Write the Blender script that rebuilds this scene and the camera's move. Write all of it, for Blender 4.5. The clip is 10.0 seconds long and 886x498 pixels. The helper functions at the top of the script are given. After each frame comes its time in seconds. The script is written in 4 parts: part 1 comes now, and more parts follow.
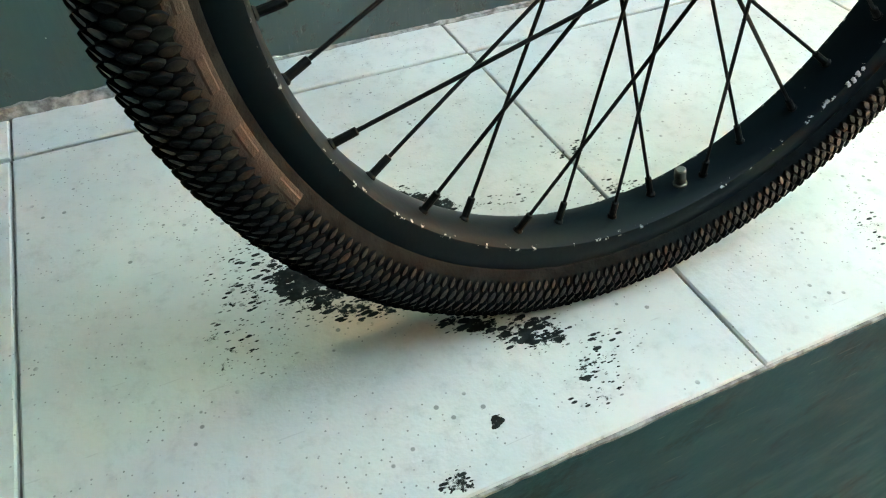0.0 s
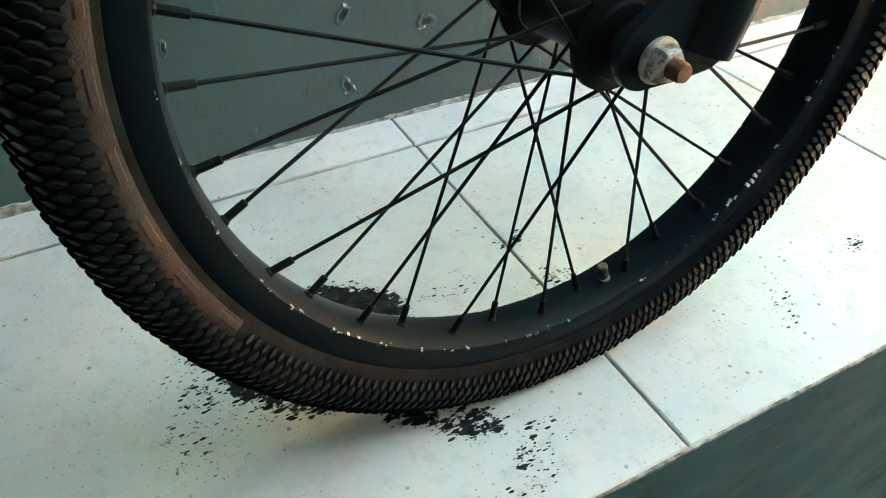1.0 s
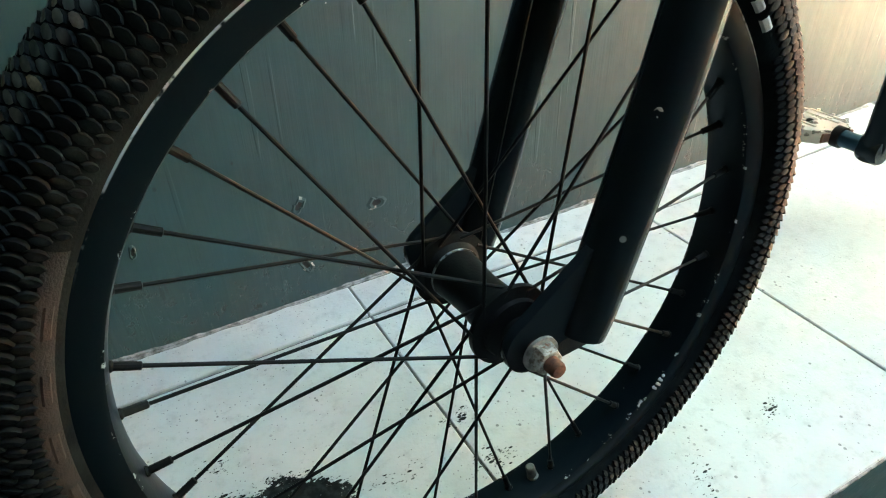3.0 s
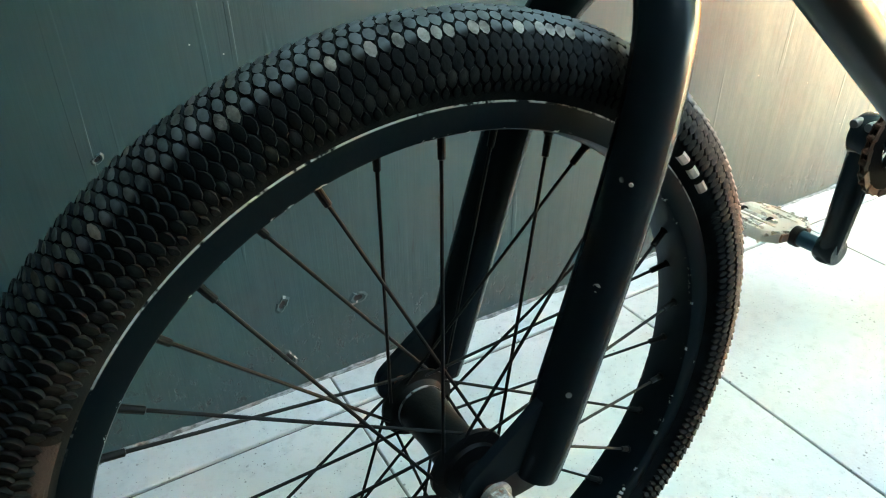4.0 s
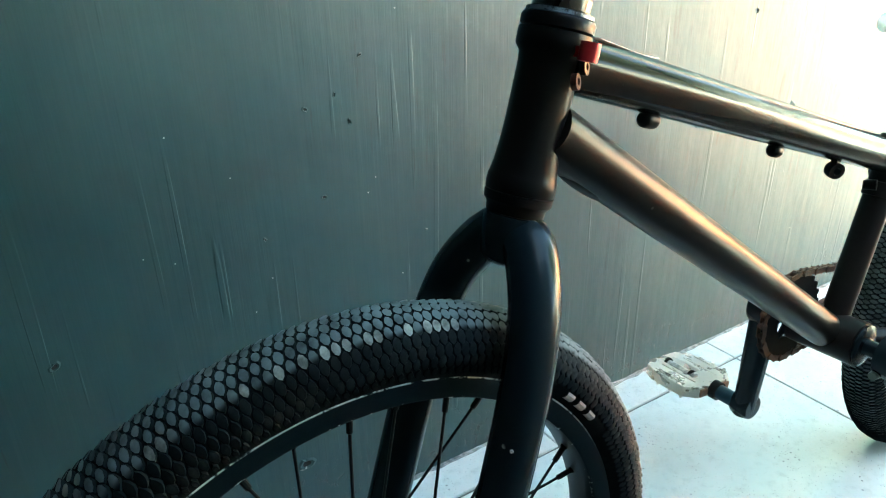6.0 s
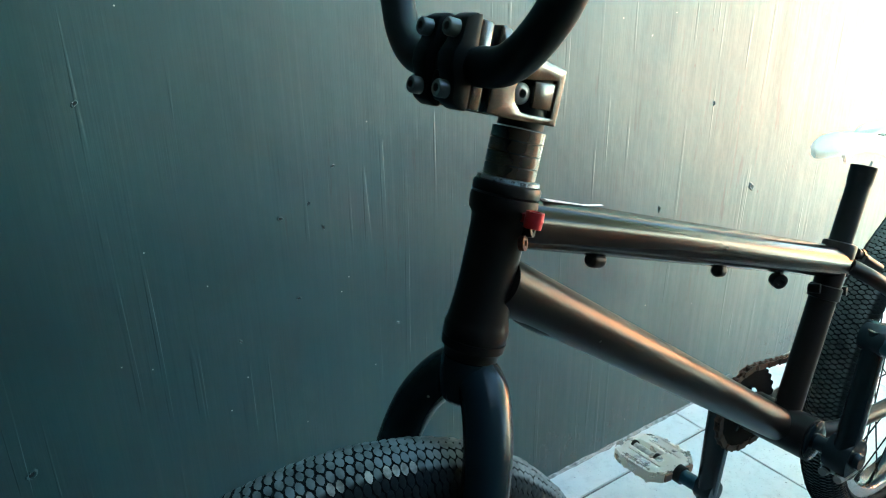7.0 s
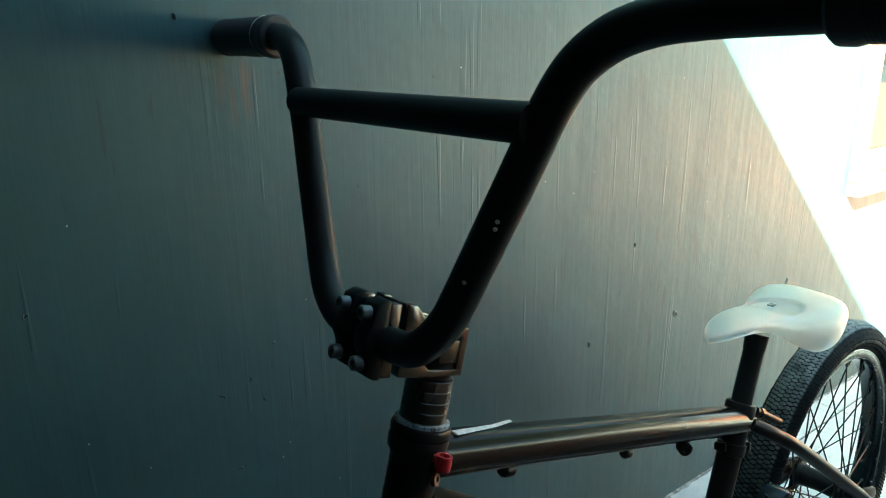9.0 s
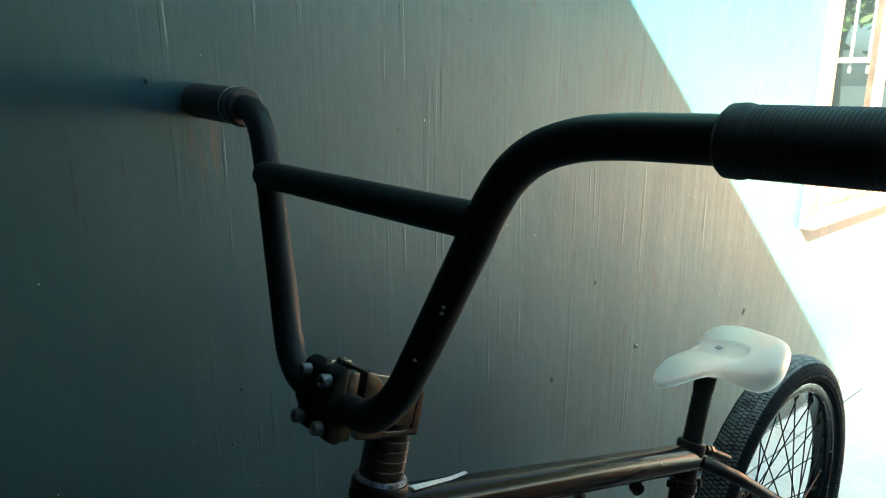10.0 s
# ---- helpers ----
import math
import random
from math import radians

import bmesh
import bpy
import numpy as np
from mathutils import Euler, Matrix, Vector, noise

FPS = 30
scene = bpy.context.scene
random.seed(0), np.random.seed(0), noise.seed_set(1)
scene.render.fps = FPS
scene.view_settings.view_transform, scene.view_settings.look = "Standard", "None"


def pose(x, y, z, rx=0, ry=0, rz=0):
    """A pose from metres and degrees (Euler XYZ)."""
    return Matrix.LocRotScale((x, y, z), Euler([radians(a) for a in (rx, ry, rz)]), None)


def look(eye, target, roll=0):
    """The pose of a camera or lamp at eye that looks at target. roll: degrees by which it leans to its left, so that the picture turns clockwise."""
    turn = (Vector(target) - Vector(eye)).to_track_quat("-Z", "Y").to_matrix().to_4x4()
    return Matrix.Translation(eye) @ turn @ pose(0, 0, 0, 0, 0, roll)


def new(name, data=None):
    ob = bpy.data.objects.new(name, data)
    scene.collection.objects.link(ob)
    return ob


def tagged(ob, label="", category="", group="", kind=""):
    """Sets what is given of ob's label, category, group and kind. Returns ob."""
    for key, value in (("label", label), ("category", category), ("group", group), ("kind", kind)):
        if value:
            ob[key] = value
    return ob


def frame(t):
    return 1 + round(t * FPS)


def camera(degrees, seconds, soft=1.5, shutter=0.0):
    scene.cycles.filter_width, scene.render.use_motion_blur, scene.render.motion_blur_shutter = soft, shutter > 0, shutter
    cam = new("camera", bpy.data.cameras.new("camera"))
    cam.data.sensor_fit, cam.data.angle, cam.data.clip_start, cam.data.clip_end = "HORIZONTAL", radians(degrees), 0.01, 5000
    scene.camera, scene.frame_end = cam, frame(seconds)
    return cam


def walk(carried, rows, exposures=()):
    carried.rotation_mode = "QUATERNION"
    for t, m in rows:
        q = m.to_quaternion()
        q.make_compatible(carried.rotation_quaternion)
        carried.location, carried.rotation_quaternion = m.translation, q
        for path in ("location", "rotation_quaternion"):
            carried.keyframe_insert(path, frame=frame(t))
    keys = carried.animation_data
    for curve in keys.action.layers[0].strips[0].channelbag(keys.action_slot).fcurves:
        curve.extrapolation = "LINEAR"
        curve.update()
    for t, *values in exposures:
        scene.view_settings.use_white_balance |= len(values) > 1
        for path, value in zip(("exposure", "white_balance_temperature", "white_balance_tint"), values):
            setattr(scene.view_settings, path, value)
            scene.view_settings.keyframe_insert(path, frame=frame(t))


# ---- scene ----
cam = camera(65.26, 10.0, soft=1.1)
PATH = [
    (0, (0.559, -0.628, 0.35), (1.145, 0.658, -1.065), -0.1),
    (0.5, (0.567, -0.637, 0.368), (1.219, 0.671, -0.996), 0.3),
    (1, (0.579, -0.641, 0.395), (1.275, 0.709, -0.907), -0.2),
    (1.5, (0.593, -0.64, 0.419), (1.32, 0.724, -0.849), -0.9),
    (2, (0.598, -0.631, 0.448), (1.329, 0.762, -0.787), -1.3),
    (2.5, (0.606, -0.629, 0.481), (1.384, 0.779, -0.708), -1.1),
    (2.7, (0.612, -0.634, 0.494), (1.4, 0.784, -0.676), -1.3),
    (3.8, (0.637, -0.645, 0.573), (1.472, 0.828, -0.492), -0.7),
    (4, (0.64, -0.645, 0.587), (1.488, 0.835, -0.456), -0.8),
    (4.5, (0.647, -0.647, 0.619), (1.529, 0.848, -0.376), -0.7),
    (5, (0.654, -0.656, 0.657), (1.578, 0.851, -0.278), -0.7),
    (5.5, (0.665, -0.665, 0.684), (1.623, 0.848, -0.207), -0.9),
    (5.7, (0.669, -0.668, 0.694), (1.633, 0.855, -0.173), -1.0),
    (6.8, (0.683, -0.678, 0.769), (1.706, 0.862, 0.006), -1.1),
    (7, (0.686, -0.683, 0.788), (1.725, 0.859, 0.051), -0.8),
    (7.5, (0.696, -0.687, 0.825), (1.781, 0.843, 0.13), -0.6),
    (8, (0.698, -0.691, 0.855), (1.806, 0.837, 0.195), -0.3),
    (8.5, (0.698, -0.707, 0.888), (1.849, 0.812, 0.279), -0.4),
    (9, (0.701, -0.715, 0.924), (1.875, 0.805, 0.366), -0.6),
    (9.5, (0.7, -0.726, 0.952), (1.906, 0.778, 0.419), -0.3),
    (10, (0.698, -0.742, 0.97), (1.937, 0.742, 0.459), -0.2),
]
walk(cam, [(t, look(eye, target, roll)) for t, eye, target, roll in PATH], [(0, 7.2, 9300, -11), (2.5, 6.9, 8900, -11), (5, 6.8, 7450, -18), (7.5, 5.75, 5900, -25), (10, 4.75, 6250, -23)])

# ---- light ----
SUN_FROM = Vector((-0.84, -0.50, 0.729)).normalized()
world = bpy.data.worlds.new("sky")
scene.world = world
world.use_nodes = True
sky = world.node_tree.nodes.new("ShaderNodeTexSky")
sky.sky_type, sky.sun_disc = "NISHITA", False
sky.air_density, sky.dust_density, sky.ozone_density = 0.55, 2.5, 0.8
sky.sun_elevation = math.asin(SUN_FROM.z)
sky.sun_rotation = math.atan2(SUN_FROM.x, SUN_FROM.y)
world.node_tree.nodes["Background"].inputs["Strength"].default_value = 0.05
world.node_tree.links.new(sky.outputs["Color"], world.node_tree.nodes["Background"].inputs["Color"])
sun = new("sun", bpy.data.lights.new("sun", "SUN"))
sun.data.energy, sun.data.angle, sun.data.color = 5.0, radians(0.5), (1.0, 0.94, 0.86)
sun.matrix_world = look((-6, -6, 6), Vector((-6, -6, 6)) - SUN_FROM)


# ---- materials ----
class Nodes:
    """A node material being put together."""

    def __init__(self, name, rough=0.5, metal=0.0, colour=(0.5, 0.5, 0.5)):
        self.mat = bpy.data.materials.new(name)
        self.mat.use_nodes = True
        self.tree = self.mat.node_tree
        self.bsdf = self.tree.nodes["Principled BSDF"]
        self.put("Roughness", rough), self.put("Metallic", metal), self.put("Base Color", colour)

    def link(self, a, b):
        self.tree.links.new(a, b)

    def put(self, key, value):
        sock = self.bsdf.inputs[key]
        if hasattr(value, "links"):
            self.link(value, sock)
        elif isinstance(value, tuple):
            sock.default_value = (*value, 1.0)
        else:
            sock.default_value = value

    def coords(self, scale=(1, 1, 1), kind="Object", turn=(0, 0, 0)):
        if kind == "World":
            src = self.tree.nodes.new("ShaderNodeNewGeometry").outputs["Position"]
        else:
            src = self.tree.nodes.new("ShaderNodeTexCoord").outputs[kind]
        m = self.tree.nodes.new("ShaderNodeMapping")
        m.inputs["Scale"].default_value = scale
        m.inputs["Rotation"].default_value = [radians(a) for a in turn]
        self.link(src, m.inputs["Vector"])
        return m.outputs["Vector"]

    def noise(self, vec, scale, detail=4.0, rough=0.55, dist=0.0):
        n = self.tree.nodes.new("ShaderNodeTexNoise")
        n.inputs["Scale"].default_value, n.inputs["Detail"].default_value = scale, detail
        n.inputs["Roughness"].default_value, n.inputs["Distortion"].default_value = rough, dist
        self.link(vec, n.inputs["Vector"])
        return n.outputs["Fac"]

    def voronoi(self, vec, scale, rand=1.0):
        n = self.tree.nodes.new("ShaderNodeTexVoronoi")
        n.inputs["Scale"].default_value, n.inputs["Randomness"].default_value = scale, rand
        self.link(vec, n.inputs["Vector"])
        return n.outputs["Distance"]

    def math(self, op, a, b=0.0, clamp=False):
        n = self.tree.nodes.new("ShaderNodeMath")
        n.operation, n.use_clamp = op, clamp
        for sock, v in zip(n.inputs, (a, b)):
            if hasattr(v, "links"):
                self.link(v, sock)
            else:
                sock.default_value = v
        return n.outputs[0]

    def step(self, v, lo, hi, a=0.0, b=1.0):
        n = self.tree.nodes.new("ShaderNodeMapRange")
        n.interpolation_type = "SMOOTHSTEP"
        self.link(v, n.inputs["Value"])
        for key, x in (("From Min", lo), ("From Max", hi), ("To Min", a), ("To Max", b)):
            n.inputs[key].default_value = x
        return n.outputs["Result"]

    def mix(self, fac, a, b):
        n = self.tree.nodes.new("ShaderNodeMix")
        n.data_type = "RGBA"
        for key, v in ((0, fac), (6, a), (7, b)):
            sock = n.inputs[key]
            if hasattr(v, "links"):
                self.link(v, sock)
            elif isinstance(v, tuple):
                sock.default_value = (*v, 1.0)
            else:
                sock.default_value = v
        return n.outputs[2]

    def bump(self, height, dist, strength=1.0, under=None):
        n = self.tree.nodes.new("ShaderNodeBump")
        n.inputs["Distance"].default_value, n.inputs["Strength"].default_value = dist, strength
        self.link(height, n.inputs["Height"])
        if under is not None:
            self.link(under, n.inputs["Normal"])
        self.put("Normal", n.outputs["Normal"])
        return n.outputs["Normal"]

    def axes(self, vec):
        n = self.tree.nodes.new("ShaderNodeSeparateXYZ")
        self.link(vec, n.inputs[0])
        return n.outputs

    def random(self):
        return self.tree.nodes.new("ShaderNodeObjectInfo").outputs["Random"]

    def island(self):
        return self.tree.nodes.new("ShaderNodeNewGeometry").outputs["Random Per Island"]

    def spot(self, x, z, rx, rz):
        """1 in the middle of an upright ellipse on a wall, 0 at its rim and negative outside."""
        p = self.axes(self.coords(kind="World"))
        a, b = self.math("MULTIPLY", self.math("SUBTRACT", p[0], x), 1 / rx), self.math("MULTIPLY", self.math("SUBTRACT", p[2], z), 1 / rz)
        return self.math("SUBTRACT", 1.0, self.math("SQRT", self.math("ADD", self.math("MULTIPLY", a, a), self.math("MULTIPLY", b, b))))

    def blob(self, x, y, rx, ry, turn=0.0):
        """1 in the middle of an ellipse on the floor, 0 at its rim and negative outside."""
        p = self.axes(self.coords(kind="World"))
        c, s = math.cos(radians(turn)), math.sin(radians(turn))
        dx, dy = self.math("SUBTRACT", p[0], x), self.math("SUBTRACT", p[1], y)
        a = self.math("ADD", self.math("MULTIPLY", dx, c / rx), self.math("MULTIPLY", dy, s / rx))
        b = self.math("ADD", self.math("MULTIPLY", dx, -s / ry), self.math("MULTIPLY", dy, c / ry))
        d = self.math("SQRT", self.math("ADD", self.math("MULTIPLY", a, a), self.math("MULTIPLY", b, b)))
        return self.math("SUBTRACT", 1.0, d)


def wall_paint(name, base, light):
    """Dark gloss paint brushed up and down over plaster, with runs, scuffs and specks."""
    n = Nodes(name, rough=0.42)
    p = n.coords(kind="World")
    streak = n.noise(n.coords((95, 95, 2.2), "World"), 1.0, 5, 0.65)
    fine = n.noise(n.coords((340, 340, 7), "World"), 1.0, 3, 0.6)
    cloud = n.noise(p, 2.3, 5, 0.6)
    blotch = n.noise(p, 11, 4, 0.6)
    col = n.mix(n.step(cloud, 0.3, 0.7), base, light)
    col = n.mix(n.math("MULTIPLY", n.step(streak, 0.54, 0.74), 0.14), col, (0.13, 0.16, 0.16))
    col = n.mix(n.math("MULTIPLY", n.step(blotch, 0.55, 0.75), 0.3), col, (0.022, 0.034, 0.037))
    speck = n.math("MULTIPLY", n.step(n.voronoi(p, 42), 0.045, 0.02), n.step(n.noise(p, 31, 1), 0.56, 0.6))
    col = n.mix(speck, col, (0.55, 0.58, 0.55))
    pit = n.math("MULTIPLY", n.step(n.voronoi(n.coords((1, 1, 0.7), "World"), 24), 0.06, 0.03), n.step(n.noise(p, 19, 1), 0.50, 0.56))
    col = n.mix(n.math("MULTIPLY", pit, 0.8), col, (0.012, 0.016, 0.017))
    drip = n.math("MULTIPLY", n.step(n.noise(n.coords((90, 90, 9), "World"), 1.0, 3, 0.6), 0.62, 0.70), n.step(n.noise(p, 3.1, 2), 0.46, 0.6))
    col = n.mix(n.math("MULTIPLY", drip, 0.6), col, (0.014, 0.022, 0.024))
    worn = n.math("MULTIPLY", n.step(n.noise(n.coords((75, 75, 8), "World"), 1.0, 4, 0.65), 0.56, 0.65), n.step(n.noise(p, 2.6, 2), 0.40, 0.58))
    worn = n.math("MULTIPLY", worn, n.step(n.axes(p)[0], 1.15, 1.7))
    col = n.mix(n.math("MULTIPLY", worn, 0.85), col, (0.020, 0.036, 0.038))
    # scraped and flaking band where things knock against the foot of the wall
    foot = n.step(n.math("ADD", n.axes(p)[2], n.math("MULTIPLY", n.noise(p, 7, 3), 0.10)), 0.17, 0.07)
    flake = n.math("MULTIPLY", foot, n.step(n.noise(p, 62, 6, 0.78), 0.55, 0.62))
    col = n.mix(n.math("MULTIPLY", flake, 0.75), col, (0.010, 0.017, 0.019))
    scrape = n.math("MULTIPLY", foot, n.step(n.noise(n.coords((150, 150, 26), "World", (0, 35, 0)), 1.0, 4, 0.7), 0.62, 0.70))
    col = n.mix(n.math("MULTIPLY", scrape, 0.55), col, (0.12, 0.15, 0.15))
    rust = n.math("MULTIPLY", n.step(n.spot(0.985, 0.886, 0.030, 0.052), 0.0, 0.8), n.step(n.noise(n.coords((120, 120, 14), "World"), 1.0, 3), 0.38, 0.62))
    col = n.mix(n.math("MULTIPLY", rust, 0.6), col, (0.10, 0.050, 0.028))
    n.put("Base Color", col)
    n.put("Specular IOR Level", 0.65)
    n.put("Roughness", n.math("ADD", n.step(streak, 0.3, 0.7, 0.43, 0.58), n.math("MULTIPLY", fine, 0.1)))
    run = n.math("MULTIPLY", n.step(n.noise(n.coords((70, 70, 1.6), "World"), 1.0, 1, 0.5, 0.25), 0.63, 0.67), n.step(n.noise(n.coords((9, 9, 5), "World"), 1.0, 2), 0.46, 0.58))
    first = n.bump(n.math("ADD", streak, n.math("MULTIPLY", fine, 0.5)), 0.0010, 0.28)
    n.bump(n.math("ADD", n.math("SUBTRACT", n.math("MULTIPLY", run, 0.34), n.math("MULTIPLY", flake, 0.5)), n.math("MULTIPLY", n.noise(p, 5.0, 4, 0.6), 3.6)), 0.0016, 0.65, first)
    return n.mat


def riser_paint():
    """Flat teal paint over cement, with soft smears, rub marks and thin scratches."""
    n = Nodes("teal_riser_paint", rough=0.5)
    p = n.coords(kind="World")
    cloud, smear = n.noise(p, 7, 5, 0.6, 0.4), n.noise(n.coords((14, 14, 30), "World", (0, 25, 0)), 1.0, 5, 0.65)
    col = n.mix(n.step(cloud, 0.3, 0.7), (0.020, 0.072, 0.090), (0.030, 0.10, 0.122))
    col = n.mix(n.math("MULTIPLY", n.step(smear, 0.55, 0.8), 0.5), col, (0.055, 0.105, 0.105))
    col = n.mix(n.math("MULTIPLY", n.step(n.noise(p, 16, 5, 0.75), 0.53, 0.70), 0.75), col, (0.016, 0.026, 0.029))
    col = n.mix(n.math("MULTIPLY", n.step(n.noise(p, 38, 5, 0.75), 0.58, 0.72), 0.4), col, (0.075, 0.125, 0.125))
    scratch = n.step(n.noise(n.coords((40, 40, 400), "World", (0, 40, 0)), 1.0, 1), 0.74, 0.77)
    col = n.mix(n.math("MULTIPLY", scratch, 0.35), col, (0.25, 0.28, 0.27))
    n.put("Base Color", col)
    n.put("Roughness", n.step(smear, 0.3, 0.7, 0.5, 0.65))
    n.put("Specular IOR Level", 0.15)
    n.bump(n.math("ADD", n.noise(p, 180, 3), n.math("MULTIPLY", cloud, 4.0)), 0.0008, 0.4)
    return n.mat


def tile_glaze():
    """Worn off-white floor tile with black mould, a pinkish patch, dust and specks."""
    n = Nodes("white_tile", rough=0.35)
    p = n.coords(kind="World")
    fine, mid, big = n.noise(p, 260, 3, 0.6), n.noise(p, 60, 6, 0.7), n.noise(p, 6, 5, 0.6)
    shade = n.step(n.random(), 0, 1, 0.0, 0.35)
    col = n.mix(n.step(big, 0.3, 0.75), (0.62, 0.64, 0.61), (0.50, 0.53, 0.51))
    col = n.mix(n.math("MULTIPLY", n.step(mid, 0.48, 0.75), 0.6), col, (0.38, 0.40, 0.385))
    col = n.mix(n.math("MULTIPLY", shade, 0.3), col, (0.47, 0.50, 0.48))
    # pinkish patch on the tile beside the front tyre
    col = n.mix(n.math("MULTIPLY", n.step(n.blob(0.635, -0.345, 0.07, 0.035, -30), 0.0, 0.9), 0.7), col, (0.62, 0.40, 0.28))
    # black mould: a ragged cluster for each wet place beside the tyres
    ragged = n.math("ADD", n.math("MULTIPLY", n.noise(p, 120, 5, 0.75), 0.75), n.math("MULTIPLY", n.noise(p, 32, 3), 0.35))
    mould = None
    for x, y, rx, ry, turn, weight in (
        (0.604, -0.300, 0.046, 0.028, -50, 0.64), (0.585, -0.290, 0.068, 0.046, -55, 0.36), (0.674, -0.450, 0.0060, 0.0050, 20, 0.9), (0.627, -0.336, 0.040, 0.014, -30, 0.55), (0.691, -0.379, 0.03, 0.012, -30, 0.55),
        (0.723, -0.401, 0.033, 0.020, -20, 0.52), (0.751, -0.442, 0.055, 0.024, 35, 0.33), (0.690, -0.262, 0.052, 0.032, -33, 1.0), (0.644, -0.240, 0.048, 0.018, -29, 0.62),
        (0.854, -0.307, 0.030, 0.020, 0, 0.36), (0.849, -0.248, 0.022, 0.016, 20, 0.38), (0.770, -0.280, 0.04, 0.016, 0, 0.26),
        (0.632, -0.187, 0.030, 0.020, 0, 0.26), (1.000, -0.415, 0.05, 0.018, 60, 0.25), (1.115, -0.393, 0.027, 0.009, 30, 0.38),
        (0.560, -0.330, 0.05, 0.06, 0, 0.22), (0.638, -0.474, 0.016, 0.010, 0, 0.45)):
        v = n.math("MULTIPLY", n.step(n.blob(x, y, rx, ry, turn), -0.35, 0.8), weight)
        mould = v if mould is None else n.math("MAXIMUM", mould, v)
    edge = n.math("ADD", ragged, n.math("MULTIPLY", mould, 0.42))
    patchy = n.math("MULTIPLY", n.math("SUBTRACT", n.noise(p, 46, 4, 0.7), 0.5), 2.2)
    grains = None
    for size, share in ((150, 1.0), (310, 0.85)):
        g = n.math("ADD", n.math("MULTIPLY", mould, share), n.math("MULTIPLY", patchy, mould))
        g = n.math("SUBTRACT", g, n.math("MULTIPLY", n.voronoi(n.coords((0.6, 1.4, 1), "World", (0, 0, 20)), size), 1.05))
        g = n.step(g, -0.02, 0.06)
        grains = g if grains is None else n.math("MAXIMUM", grains, g)
    grains = n.math("MULTIPLY", grains, n.step(mould, 0.08, 0.22))
    stain = n.math("MAXIMUM", n.step(edge, 0.74, 0.80), grains)
    ink = n.mix(n.step(n.noise(p, 90, 3), 0.4, 0.65), (0.004, 0.005, 0.005), (0.015, 0.020, 0.020))
    halo = n.math("MULTIPLY", n.step(mould, 0.05, 0.6), n.step(n.noise(p, 70, 5, 0.75), 0.42, 0.65))
    col = n.mix(n.math("MULTIPLY", halo, 0.35), col, (0.20, 0.22, 0.21))
    col = n.mix(n.math("MULTIPLY", stain, 0.985), col, ink)
    spots = n.math("MULTIPLY", n.step(n.voronoi(p, 85), 0.16, 0.10), n.step(n.noise(p, 17, 2), 0.52, 0.60))
    tiny = n.math("MULTIPLY", n.step(n.voronoi(p, 210), 0.16, 0.10), n.step(n.noise(p, 14, 4, 0.7), 0.41, 0.53))
    col = n.mix(n.math("MULTIPLY", n.math("MAXIMUM", spots, tiny), 0.75), col, (0.10, 0.11, 0.105))
    scratch = n.step(n.noise(n.coords((20, 260, 1), "World", (0, 0, 35)), 1.0, 2), 0.70, 0.74)
    col = n.mix(n.math("MULTIPLY", scratch, 0.3), col, (0.30, 0.31, 0.30))
    n.put("Base Color", col)
    n.put("Roughness", n.math("MAXIMUM", n.step(mid, 0.3, 0.7, 0.30, 0.5), n.math("MULTIPLY", stain, 0.95)))
    n.put("Specular IOR Level", n.step(stain, 0.0, 1.0, 0.5, 0.02))
    n.bump(n.math("ADD", fine, n.math("MULTIPLY", big, 3.0)), 0.0006, 0.5)
    return n.mat


def plain(name, colour, rough=0.5, metal=0.0, var=0.25, scale=40.0, bump=0.0003, coat=0.0):
    n = Nodes(name, rough=rough, metal=metal)
    p = n.coords()
    a, b = n.noise(p, scale, 5, 0.6), n.noise(p, scale * 8, 3, 0.6)
    dark = tuple(c * (1 - var) for c in colour)
    pale = tuple(min(1.0, c * (1 + var)) for c in colour)
    n.put("Base Color", n.mix(n.step(a, 0.3, 0.7), dark, pale))
    n.put("Roughness", n.step(n.math("ADD", a, n.math("MULTIPLY", b, 0.3)), 0.4, 0.9, max(0.05, rough - 0.08), min(1.0, rough + 0.1)))
    if bump:
        n.bump(n.math("ADD", a, b), bump, 0.5)
    if coat:
        n.put("Coat Weight", coat), n.put("Coat Roughness", 0.2)
    return n.mat


def bike_paint(name, colour, rough, chips=0.5, dust=0.3, spec=0.28):
    """Satin black enamel with road dust and small chips down to bright metal."""
    n = Nodes(name, rough=rough)
    p = n.coords()
    a, b, c = n.noise(p, 14, 5, 0.6), n.noise(p, 150, 3, 0.6), n.noise(p, 45, 4, 0.7)
    col = n.mix(n.math("MULTIPLY", n.step(a, 0.4, 0.8), dust * 0.5), colour, (0.045, 0.036, 0.028))
    mark = n.math("MULTIPLY", n.step(n.voronoi(p, 60), 0.13, 0.09), n.step(n.noise(p, 23, 2), 0.62, 0.66))
    col = n.mix(n.math("MULTIPLY", mark, chips), col, (0.55, 0.55, 0.52))
    n.put("Base Color", col)
    n.put("Roughness", n.step(c, 0.3, 0.8, rough - 0.015, rough + 0.015))
    n.put("Specular IOR Level", spec)
    n.bump(b, 0.0001, 0.2)
    return n.mat


